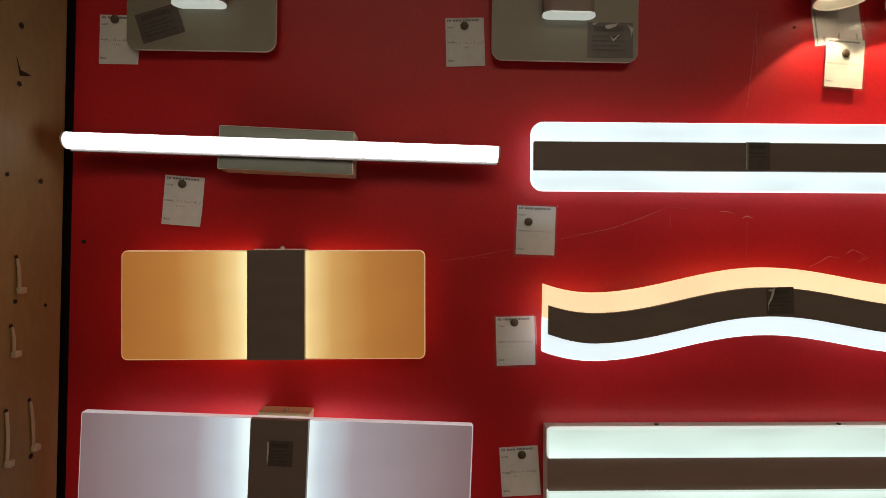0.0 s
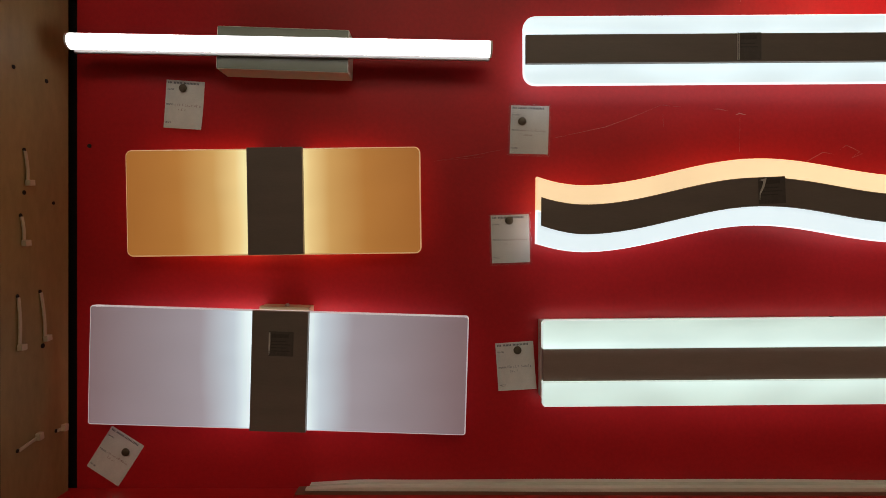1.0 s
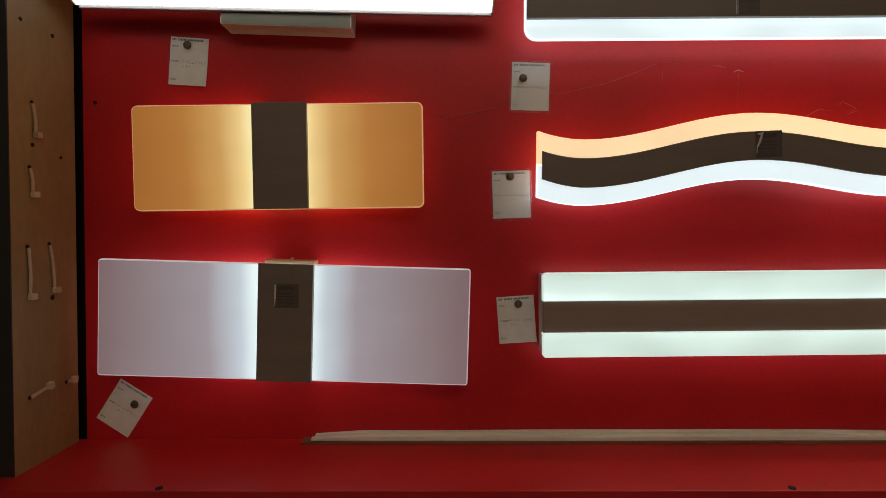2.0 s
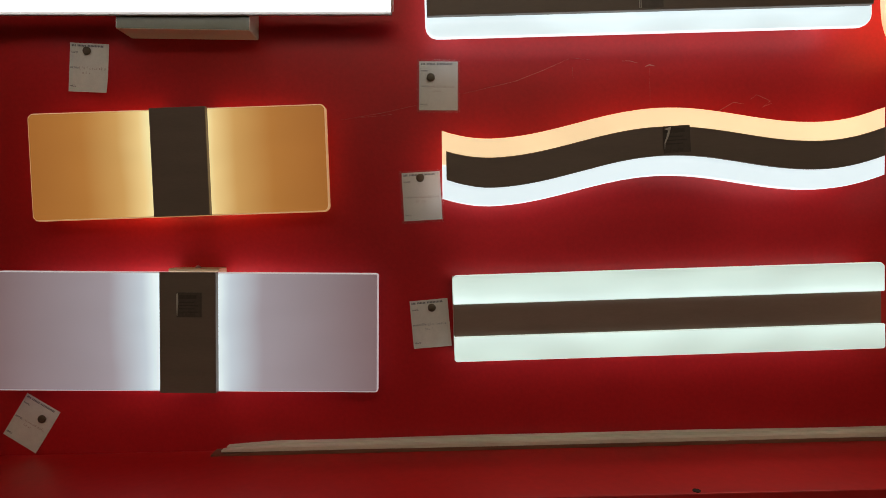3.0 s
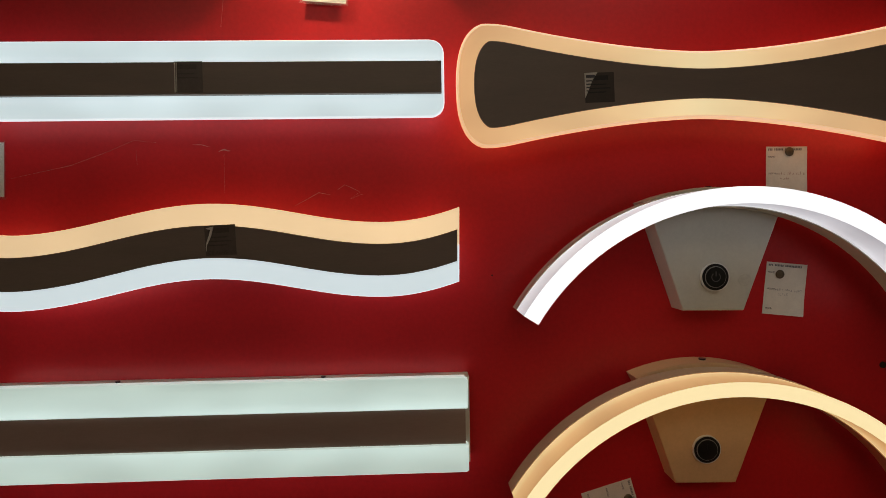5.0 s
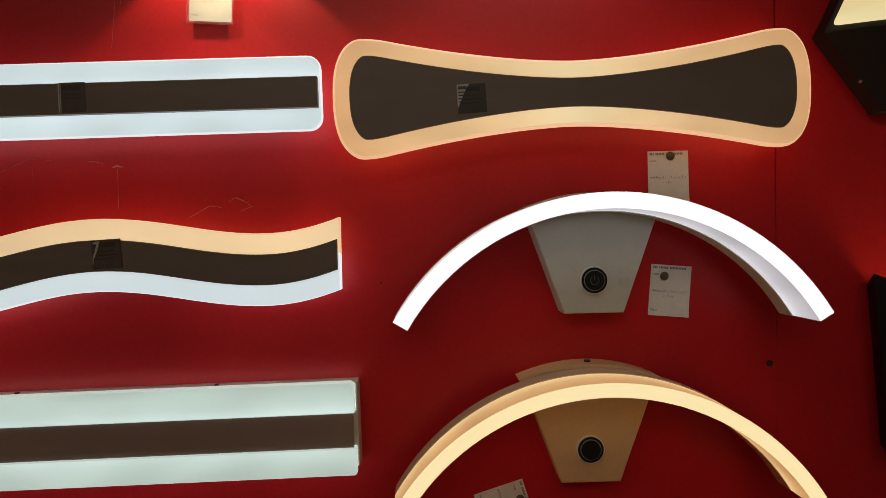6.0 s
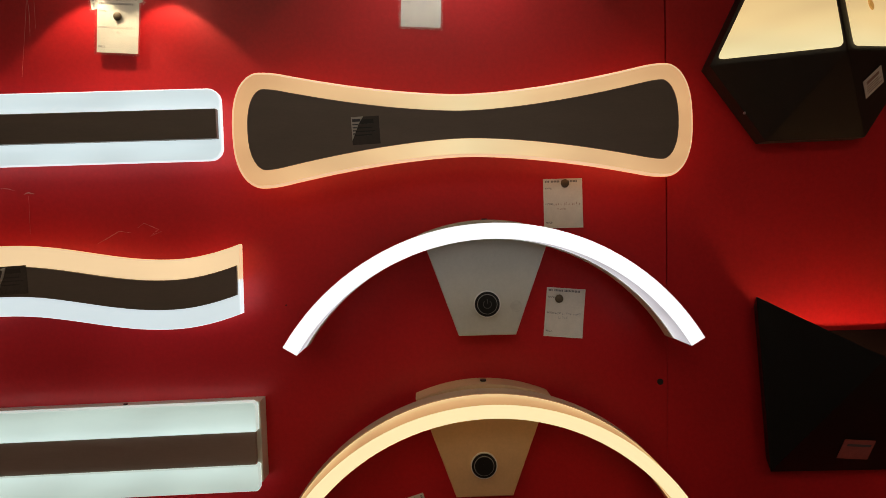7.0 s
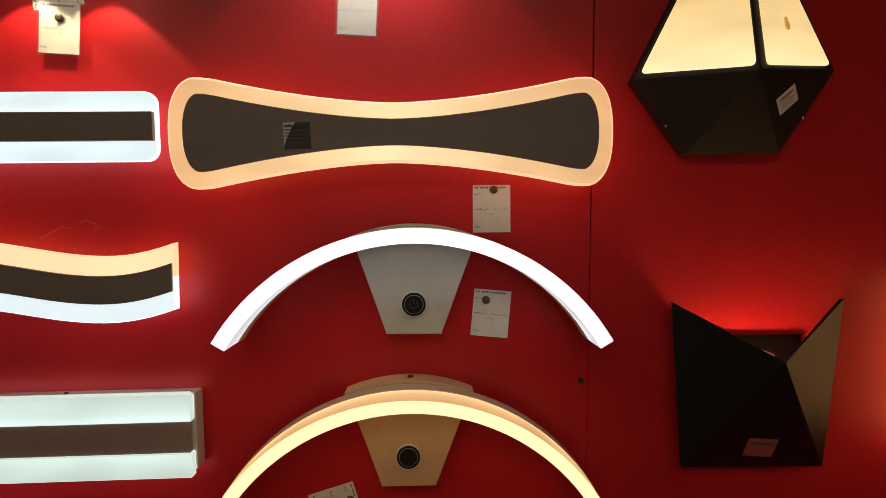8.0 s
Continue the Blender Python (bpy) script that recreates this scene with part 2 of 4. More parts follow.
def slab(outline, y_front, y_back, round_edge=0.0, bm=None, mirrored=False):
    """A plate from an outline in x, z, between two depths; slots: 0 front, 1 rim, 2 back. The front edge may be rounded."""
    own = bm or bmesh.new()
    n = len(outline)
    steps = [(0.0, 0.0)]
    if round_edge:
        steps = [(round_edge - round_edge * math.sin(a), round_edge - round_edge * math.cos(a)) for a in (0, math.pi / 4, math.pi / 2)]
    rings = []
    for inset, drop in steps:
        ring = []
        for k, (x, z) in enumerate(outline):
            if inset:
                (xa, za), (xb, zb) = outline[k - 1], outline[(k + 1) % n]
                tx, tz = xb - xa, zb - za
                ln = math.hypot(tx, tz) or 1
                nx, nz = -tz / ln, tx / ln
                x, z = x + nx * inset, z + nz * inset
            ring.append(own.verts.new((x, y_front + drop, z)))
        rings.append(ring)
    rings.append([own.verts.new((x, y_back, z)) for x, z in outline])
    for ring, slot in ((rings[0], 0), (rings[-1], 2)):
        if mirrored:     # an outline that is its own mirror image above and below: fill it in strips
            for k in range(33, 192):
                vs = [ring[k], ring[k + 1], ring[(64 - k) % n], ring[(65 - k) % n]]
                own.faces.new(vs).material_index = slot
        else:
            own.faces.new(ring).material_index = slot
    for a, b in zip(rings, rings[1:]):
        for k in range(n):
            f = own.faces.new((a[k], a[(k + 1) % n], b[(k + 1) % n], b[k]))
            f.material_index = 1
    return own


def rounded(x0, x1, z0, z1, r, steps=6):
    """Outline of a rectangle with round corners, counter-clockwise as x, z."""
    pts = []
    for cx, cz, a0 in ((x1 - r, z1 - r, 0), (x0 + r, z1 - r, 90), (x0 + r, z0 + r, 180), (x1 - r, z0 + r, 270)):
        for k in range(steps + 1):
            a = radians(a0 + 90 * k / steps)
            pts.append((cx + r * math.cos(a), cz + r * math.sin(a)))
    return pts


def tube(radius, depth, m, segments=32, bm=None, r2=None):
    own = bm or bmesh.new()
    bmesh.ops.create_cone(own, cap_ends=True, segments=segments, radius1=radius, radius2=radius if r2 is None else r2, depth=depth, matrix=m)
    return own


FACING = pose(0, 0, 0, 90, 0, 0)   # turns an upright cylinder to face out of the wall


def word(text, height):
    """The mesh of a word in the built-in font, upright in x and z."""
    cu = bpy.data.curves.new("word", "FONT")
    cu.body, cu.size, cu.align_x, cu.align_y = text, height, "LEFT", "CENTER"
    cu.extrude = 0.00005
    ob = bpy.data.objects.new("word", cu)
    scene.collection.objects.link(ob)
    me = bpy.data.meshes.new_from_object(ob.evaluated_get(bpy.context.evaluated_depsgraph_get()))
    bpy.data.objects.remove(ob)
    me.transform(pose(0, 0, 0, 90, 0, 0))
    return me


RATING = word("CE RoHS", 0.0046)


# ---- the display case ----
def build_case():
    wall = thing("wall_back", pose(0, WALL, 0), "red painted display board with scratches and pin holes", "wall", kind="structure")
    part("board", box(-0.3812, 1.0392, 0, 0.012, LEDGE - 0.03, 2.0, 0.0006), RED, wall)
    part("board", slab([(1.0395, LEDGE - 0.03), (1.75, LEDGE - 0.03), (1.75, 2.0), (1.0412, 2.0), (1.0407, 1.42), (1.0396, 1.24)], 0.0008, 0.012), [RED] * 3, wall)
    # near-black sheet behind the gaps; their shade is put into its colour
    part("shade_backing", box(-0.46, 1.75, 0.014, 0.03, LEDGE - 0.1, 2.0), GAP_SHADE, wall)

    def scratch(pts, w):
        bm = bmesh.new()
        rows = []
        for k, (x, z) in enumerate(pts):
            (xa, za), (xb, zb) = pts[max(0, k - 1)], pts[min(len(pts) - 1, k + 1)]
            ln = math.hypot(xb - xa, zb - za)
            nx, nz = -(zb - za) / ln, (xb - xa) / ln
            ww = 1.25 * w * (0.35 if k in (0, len(pts) - 1) else 1.0)
            rows.append([bm.verts.new((x + s * nx * ww / 2, d, z + s * nz * ww / 2)) for s, d in ((-1, 0.0002), (0, -0.00025), (1, 0.0002))])
        for a, b in zip(rows, rows[1:]):
            for k in (0, 1):
                bm.faces.new((a[k], b[k], b[k + 1], a[k + 1]))
        part("scratch", bm, SCRATCH, wall)

    scratch([(0.150, 1.409), (0.208, 1.422), (0.240, 1.434), (0.270, 1.447)], 0.0005)
    scratch([(0.270, 1.447), (0.292, 1.445)], 0.0004)
    scratch([(0.327, 1.443), (0.336, 1.443), (0.344, 1.441)], 0.0009)
    scratch([(0.353, 1.4365), (0.358, 1.4385), (0.364, 1.437)], 0.0022)
    scratch([(0.358, 1.435), (0.3582, 1.395)], 0.0004)
    scratch([(0.272, 1.437), (0.273, 1.423)], 0.0004)
    scratch([(0.428, 1.383), (0.438, 1.3885), (0.451, 1.396), (0.463, 1.394)], 0.0007)
    scratch([(0.470, 1.399), (0.477, 1.404), (0.486, 1.400), (0.492, 1.397), (0.483, 1.390), (0.495, 1.395)], 0.0006)
    scratch([(0.366, 1.666), (0.361, 1.610), (0.356, 1.559)], 0.0004)
    scratch([(0.364, 1.647), (0.366, 1.625), (0.366, 1.603)], 0.0007)
    scratch([(0.371, 1.652), (0.372, 1.610)], 0.0006)
    scratch([(0.015, 1.382), (0.060, 1.389), (0.098, 1.397)], 0.00035)
    scratch([(0.030, 1.3835), (0.072, 1.3875)], 0.0003)
    for x, z, r in ((-0.367, 1.396, 0.0022), (1.031, 1.2195, 0.0034), (0.407, 1.649, 0.0016), (0.625, 1.313, 0.0009)):
        part("pin_hole", tube(r, 0.0016, Matrix.Translation((x, -0.0003, z)) @ FACING, 10), HOLE, wall)

    ledge = thing("ledge", pose(0, WALL, LEDGE + 0.0016, 0, -0.45, 0), "red painted wooden ledge below the wall lamps", "ledge", kind="structure")
    part("board", box(-0.46, 1.75, -0.126, -0.0005, -0.018, 0, 0.0012), RED_LEDGE, ledge)
    for x in (0.352, -0.235):
        part("nail_hole", tube(0.0035, 0.001, Matrix.Translation((x, -0.121, 0.0002)), 10), HOLE, ledge)
    low = thing("wall_below", pose(0, 0, 0), "panel below the ledge, coloured near-black as in shade", "wall", kind="structure")
    part("panel", box(-0.46, 1.75, 0.462, 0.478, 0, LEDGE - 0.019), FASCIA_SHADE, low)

    side = thing("wall_side", pose(SIDE, 0, 0), "bare plywood side panel with holes and nylon ties", "wall", kind="structure")
    part("panel", box(-0.016, 0, 0.479, 0.5715, LEDGE - 0.003, 2.0, 0.0008), PLY, side)
    # near-black strip over the plywood's front edge, standing in for its shade
    part("edge_shade", box(-0.0162, 0.0003, 0.4772, 0.4788, LEDGE, 2.0), FASCIA_SHADE, side, "plywood front edge, blackened as in shade")
    part("fascia", box(-0.6, -0.0165, 0.481, 0.4955, LEDGE, 2.0), FASCIA_SHADE, side)
    for y, z, r in ((0.508, 1.601, 0.0028), (0.507, 1.545, 0.0024), (0.495, 1.457, 0.002), (0.538, 1.456, 0.0022), (0.548, 1.33, 0.0018), (0.508, 1.3375, 0.0022), (0.5325, 1.181, 0.0026)):
        part("hole", tube(r, 0.0012, Matrix.Translation((0.0001, y, z)) @ pose(0, 0, 0, 0, 90, 0), 9), HOLE, side)
    bm = bmesh.new()
    a = [bm.verts.new(p) for p in ((0.0003, 0.503, 1.570), (0.0004, 0.508, 1.5585), (0.0004, 0.5215, 1.5575), (0.0003, 0.514, 1.5545), (0.0004, 0.5075, 1.553))]
    b = [bm.verts.new((-0.0004, v.co.y, v.co.z)) for v in a]
    bm.faces.new(a); bm.faces.new(b[::-1])
    for k in range(5):
        bm.faces.new((a[k], b[k], b[(k + 1) % 5], a[(k + 1) % 5]))
    part("torn_spot", bm, HOLE, side)

    ceiling = new("ceiling", bpy.data.meshes.new("ceiling"))
    bm = box(-2.2, 3.2, -2.6, 0.62, 2.7, 2.76)
    bm.to_mesh(ceiling.data); bm.free()
    ceiling.data.materials.append(ROOM)
    tagged(ceiling, "plain plaster shop ceiling", "ceiling", kind="structure")
    for name, dims, mat, label in (
        ("floor", (-2.2, 3.2, -2.6, 0.62, -0.06, 0), ROOM_FLOOR, "plain tiled shop floor"),
        ("wall_south", (-2.2, 3.2, -2.66, -2.6, 0, 2.7), ROOM, "plain shop wall behind the camera"),
        ("wall_west", (-2.26, -2.2, -2.6, 0.62, 0, 2.7), ROOM, "plain shop wall"),
        ("wall_east", (3.2, 3.26, -2.6, 0.62, 0, 2.7), ROOM, "plain shop wall"),
        ("wall_north", (-2.2, 3.2, 0.62, 0.68, 0, 2.7), ROOM, "plain shop wall behind the display board"),
        ("wall_above", (-0.46, 1.75, 0.47, 0.62, 2.0, 2.7), FASCIA_SHADE, "dark bulkhead above the display board"),
    ):
        ob = part(name, box(*dims), mat)
        tagged(ob, label, name.split("_")[0], kind="structure")


build_case()


def nylon_tie(y0, z0, y1, z1):
    """A nylon cable tie pulled through the side panel: a strap with a square head at its lower end."""
    ln = math.hypot(y1 - y0, z1 - z0)
    m = Matrix.Translation((SIDE, y0, z0)) @ Matrix.Rotation(math.atan2(y1 - y0, -(z1 - z0)), 4, "X")
    tie = thing("cable_tie", m, "pale nylon cable tie threaded through the plywood panel", "cable tie", "ties in the panel")
    bm = bmesh.new()
    rows = []
    for k in range(9):
        u = k / 8
        x = 0.0006 + 0.0007 * math.sin(math.pi * u)
        rows.append([bm.verts.new((x + dx, w + 0.0008 * math.sin(3 * u), -u * ln)) for dx, w in ((0, -0.0016), (0.0012, -0.0016), (0.0012, 0.0016), (0, 0.0016))])
    for a, b in zip(rows, rows[1:]):
        for k in range(4):
            bm.faces.new((a[k], a[(k + 1) % 4], b[(k + 1) % 4], b[k]))
    bm.faces.new(rows[0]); bm.faces.new(rows[-1][::-1])
    part("strap", bm, NYLON, tie)
    part("head", box(0.0004, 0.0055, -0.0022, 0.0052, -ln - 0.0015, -ln + 0.0045, 0.0007), NYLON, tie)
    part("slot", tube(0.002, 0.001, Matrix.Translation((0.0002, 0, 0.0012)) @ pose(0, 0, 0, 0, 90, 0), 9), HOLE, tie)


for tie in ((0.508, 1.3785, 0.511, 1.346), (0.5035, 1.3135, 0.506, 1.286), (0.4995, 1.2345, 0.5005, 1.184), (0.529, 1.2365, 0.5345, 1.187), (0.5005, 1.0845, 0.5265, 1.0885), (0.553, 1.0855, 0.5625, 1.0845)):
    nylon_tie(*tie)


# ---- lamps ----
def metal_strip(name, outline, y0, y1, mat, parent, label=""):
    return part(name, slab(outline, y0, y1, 0.0006), [mat, mat, mat], parent, label)


TORN = {      # shreds of loosened film on a label, in fractions of its size
    "streak": [((-0.5, 0.44), (-0.44, 0.48), (-0.43, 0.10), (-0.47, -0.45), (-0.5, -0.20))],
    "crack": [((-0.46, 0.40), (-0.20, 0.46), (-0.22, 0.36), (-0.30, 0.12), (-0.44, -0.14), (-0.47, -0.34), (-0.46, -0.08), (-0.36, 0.16), (-0.31, 0.34))],
    "corner": [((-0.5, 0.5), (-0.06, 0.5), (-0.24, 0.24), (-0.37, -0.06), (-0.5, -0.34))],
    "top": [((-0.12, 0.42), (0.16, 0.47), (0.11, 0.38), (-0.05, 0.31), (-0.11, 0.34)), ((0.38, 0.45), (0.5, 0.34), (0.46, 0.08), (0.43, 0.30)),
            ((-0.04, 0.20), (0.06, -0.04), (0.20, 0.14), (0.18, 0.16), (0.07, 0.02)), ((-0.40, 0.46), (-0.28, 0.5), (-0.34, 0.43), (-0.38, 0.42))],
}


def sticker(parent, x, z, w, h, y, mat, tilt=0.0, torn="", bars=4, rated=False):
    """A printed type label on a lamp: a thin film with bars for its print."""
    st = part("type_label", box(-w / 2, w / 2, -0.0003, 0, -h / 2, h / 2), mat, parent)
    st.matrix_local = pose(x, y, z, 0, tilt, 0)
    ink = BUTTON if mat is FILM_BLACK else FILM_PRINT
    bm = box(-w * 0.38, w * 0.3, -0.00045, -0.0003, h * 0.24, h * 0.40)
    for k in range(bars):
        zz = h * (0.10 - 0.13 * k)
        box(-w * 0.40, w * (0.36 if k % 2 else 0.22), -0.00045, -0.0003, zz - h * 0.022, zz + h * 0.022, 0, bm)
    part("print", bm, ink, st)
    if rated:
        ob = new("print", RATING)
        if not RATING.materials:
            RATING.materials.append(ink)
        ob.parent = st
        ob.matrix_local = pose(-w * 0.42, -0.0005, -h * 0.41)
    if torn:
        bm = bmesh.new()
        shreds = TORN[torn]
        for pts in shreds:
            fr = [bm.verts.new((px * w, -0.0007 - 0.0006 * (k % 2), pz * h)) for k, (px, pz) in enumerate(pts)]
            bk = [bm.verts.new((v.co.x, -0.0003, v.co.z)) for v in fr]
            n = len(fr)
            bm.faces.new(fr); bm.faces.new(bk[::-1])
            for k in range(n):
                bm.faces.new((fr[k], bk[k], bk[(k + 1) % n], fr[(k + 1) % n]))
        part("torn_edge", bm, TEAR, st)
        if torn == "corner":
            bm = box(-0.46 * w, -0.16 * w, -0.0016, -0.0014, 0.32 * h, 0.42 * h)
            for k in range(4):
                box(-0.46 * w, (-0.26 - 0.04 * k) * w, -0.0016, -0.0014, (0.20 - 0.11 * k) * h, (0.24 - 0.11 * k) * h, 0, bm)
            part("print", bm, INK, st)
    return st


def bar_lamp():
    """Long acrylic bar with round corners and a brown strip along its middle."""
    lamp = thing("wall_lamp", pose(0.3428, WALL, 1.4962, 0, -0.87, 0), "long cool-white acrylic bar wall lamp with brown metal strip", "wall lamp", "lamps on the red board")
    part("acrylic", slab(rounded(-0.2325, 0.2325, -0.0355, 0.0362, 0.013), -0.037, -0.032, 0.0012), [COOL_TOP, COOL_EDGE, COOL_BACK], lamp, "glowing frosted acrylic bar")
    metal_strip("metal_strip", rounded(-0.2305, 0.2298, -0.0147, 0.0147, 0.0005, 1), -0.043, -0.0372, BROWN, lamp)
    part("back_box", box(-0.19, 0.19, -0.0318, -0.0002, -0.014, 0.014, 0.001), WHITE_METAL, lamp)
    sticker(lamp, 0.0, 0.001, 0.025, 0.028, -0.0431, PAPER_DARK, 0, "", 2)
    bm = bmesh.new()
    for x, w in ((-0.0125, 0.0009), (-0.0108, 0.0005)):
        box(x, x + w, -0.0440, -0.0434, -0.013, 0.014, 0, bm)
    part("torn_edge", bm, TEAR, lamp)


def wave_line(x):
    c = 1.318 + 0.038 * (x - 0.181) + 0.0115 * (1 - math.cos(2 * math.pi * (x - 0.181) / 0.343))
    if x < 0.181:
        c += 0.0055 * ((0.181 - x) / 0.056) ** 2
    if x > 0.524:
        c += 0.004 * ((x - 0.524) / 0.064) ** 2
    return c


def wave_outline(x0, x1, lo, hi, n=56, sag=0.0):
    xs = [x0 + (x1 - x0) * k / n for k in range(n + 1)]
    return [(x - 0.3575, wave_line(x) + lo - sag * max(0.0, min(1.0, (0.40 - x) / 0.12)) * min(1.0, (x - x0) / 0.04) - 1.335) for x in xs] + [(x - 0.3575, wave_line(x) + hi - 1.335) for x in reversed(xs)]


def wave_lamp():
    """Wavy acrylic strip, warm above and cool below the brown strip."""
    lamp = thing("wall_lamp", pose(0.3575, WALL, 1.335), "wavy acrylic wall lamp, warm above and cool white below", "wall lamp", "lamps on the red board")
    part("upper_acrylic", slab(wave_outline(0.1262, 0.5895, 0.0, 0.035), -0.038, -0.028, 0.001), [WARM_WAVE, WARM_EDGE, WARM_BACK], lamp, "warm glowing acrylic")
    part("lower_acrylic", slab(wave_outline(0.1262, 0.5895, -0.035, -0.0002), -0.038, -0.028, 0.001), [COOL_WAVE, COOL_EDGE, COOL_BACK], lamp, "cool white glowing acrylic")
    metal_strip("metal_strip", wave_outline(0.1305, 0.5875, -0.0148, 0.0148, sag=0.0016), -0.0415, -0.0382, BROWN, lamp)
    part("back_box", box(-0.16, 0.16, -0.0278, -0.0002, -0.012, 0.014, 0.001), WHITE_METAL, lamp)
    sticker(lamp, 0.012, 0.014, 0.028, 0.028, -0.0417, PAPER_DARK, -3, "crack", 3, True)


def channel_lamp():
    """Straight lamp with two acrylic strips on a metal body and a recessed brown middle."""
    lamp = thing("wall_lamp", pose(0.3675, WALL, 1.1675, 0, -1.0, 0), "straight wall lamp with two pale mint acrylic strips", "wall lamp", "lamps on the red board")
    part("body", box(-0.2315, 0.2335, -0.0200, -0.0002, -0.0410, 0.0440, 0.001), WHITE_METAL, lamp)
    part("metal_strip", box(-0.2308, 0.2290, -0.0262, -0.0202, -0.0198, 0.0148, 0.0004), TAUPE, lamp, "taupe metal strip")
    for z0, z1, cut0, cut1 in ((0.0150, 0.0460, 0.001, 0.0035), (-0.0468, -0.0200, 0.002, 0.001)):
        e = 0.2315
        out = [(-e + cut0, z0), (e - cut0, z0), (e, z0 + cut0), (e, z1 - cut1), (e - cut1, z1), (-e + cut1, z1), (-e, z1 - cut1), (-e, z0 + cut0)]
        part("acrylic", slab(out, -0.0285, -0.0202, 0.0008), [MINT, MINT_EDGE, MINT_BACK], lamp, "glowing pale mint acrylic strip")
    for x in (-0.11, 0.09):
        part("screw", tube(0.0022, 0.0016, Matrix.Translation((x, -0.010, 0.0446)), 10), BUTTON, lamp)


def sconce(x, z, tilt, half_w, half_h, y_front, dark_y, mats, dark, dark_x, label, bracket, cz=0.0, over=0.0):
    """Acrylic plate held by a brown metal clamp across its middle."""
    lamp = thing("wall_lamp", pose(x, WALL, z, 0, tilt, 0), label, "wall lamp", "lamps on the red board")
    yf = y_front - WALL
    part("acrylic", slab(rounded(-half_w, half_w, -half_h, half_h, 0.0065 if half_w < 0.18 else 0.003), yf, yf + 0.007, 0.0013), mats, lamp, "glowing frosted acrylic plate")
    yd = dark_y - WALL
    metal_strip("clamp", [(dark_x - 0.0295, -half_h + 0.0005 + cz), (dark_x + 0.0295, -half_h + 0.0005 + cz), (dark_x + 0.0295, half_h + 0.0002 + cz), (dark_x - 0.0295, half_h + 0.0002 + cz)], yd, yf - 0.0002, dark, lamp, "dark metal clamp plate")
    part("back_box", box(dark_x - 0.027, dark_x + 0.027, yf + 0.0072, -0.0002, -half_h + 0.006, half_h + over, 0.001), bracket, lamp, "metal wall bracket")
    bm = bmesh.new()
    bmesh.ops.create_uvsphere(bm, u_segments=10, v_segments=6, radius=0.0028, matrix=Matrix.Translation((dark_x + 0.001, yf + 0.016, half_h + over + 0.0002)))
    part("screw", bm, SILVER, lamp, smooth=True)
    return lamp


def tube_lamp():
    """Straight LED tube in front of a white box."""
    lamp = thing("wall_lamp", pose(-0.146, WALL, 1.4965, 0, 1.5, 0), "bright straight tube lamp on white metal box", "wall lamp", "lamps on the red board")
    # shaded front and lit sides of the one box are put into two colours
    part("back_box", slab(rounded(-0.0675, 0.0725, -0.0240, 0.0215, 0.0012, 2), -0.0285, -0.0002, 0.0006), [BOX_FRONT_SHADED, BOX_SIDE_LIT, BOX_SIDE_LIT], lamp, "grey-green metal box, front darkened as shaded, sides paled as lit")
    rail = thing("tube", pose(0, 0, 0), "", "")
    for k in ("label", "category"):
        if k in rail:
            del rail[k]
    rail.parent = lamp
    rail.matrix_local = pose(0, -0.0366, 0.0, 0, -0.9, 0)
    bm = bmesh.new()
    n, r = 20, 0.0084
    ring = [(r * math.cos(a), r * math.sin(a)) for a in (2 * math.pi * k / n for k in range(n))]
    ends = []
    for x in (-0.2165, 0.2215):
        ends.append([bm.verts.new((x, -abs(cy) * 1.0 if cy < 0 else cy * 0.55, cz)) for cz, cy in ring])
    for k in range(n):
        bm.faces.new((ends[0][k], ends[0][(k + 1) % n], ends[1][(k + 1) % n], ends[1][k]))
    bm.faces.new(ends[0]); bm.faces.new(ends[1][::-1])
    part("diffuser", bm, TUBE_GLOW, rail, "glowing white diffuser", smooth=False)
    part("back_rail", box(-0.217, 0.222, 0.0042, 0.0078, -0.0104, 0.0088, 0.0012), GREY_METAL, rail, "grey metal rail")
    for x in (-0.2178, 0.2228):
        part("end_cap", tube(0.0086, 0.0020, Matrix.Translation((x, 0.0, 0)) @ pose(0, 0, 0, 0, 90, 0), 24), CAP_WHITE, rail, "white plastic end cap")


def peanut_outline(lobe, cap_len, high, waist, px, pz):
    """Waisted outline: two lobes joined by a narrow middle, its own mirror image both ways."""
    half = []
    for k in range(25):
        u = (lobe - 0.008) * (k / 12 - 1)
        half.append((u, waist + (high - waist) * 0.99 * (abs(u) / lobe) ** 1.65))
    cap = []
    for k in range(1, 16):
        a = math.pi * (0.5 - k / 16)
        c, s = math.cos(a), math.sin(a)
        cap.append((lobe + cap_len * abs(c) ** px, high * math.copysign(abs(s) ** pz, s)))
    pts = half + cap + [(-x, -z) for x, z in half] + [(-x, -z) for x, z in cap]
    for _ in range(2):   # soften the joins
        pts = [p for a, b in zip(pts, pts[1:] + pts[:1]) for p in ((0.75 * a[0] + 0.25 * b[0], 0.75 * a[1] + 0.25 * b[1]), (0.25 * a[0] + 0.75 * b[0], 0.25 * a[1] + 0.75 * b[1]))]
    return pts[::-1]


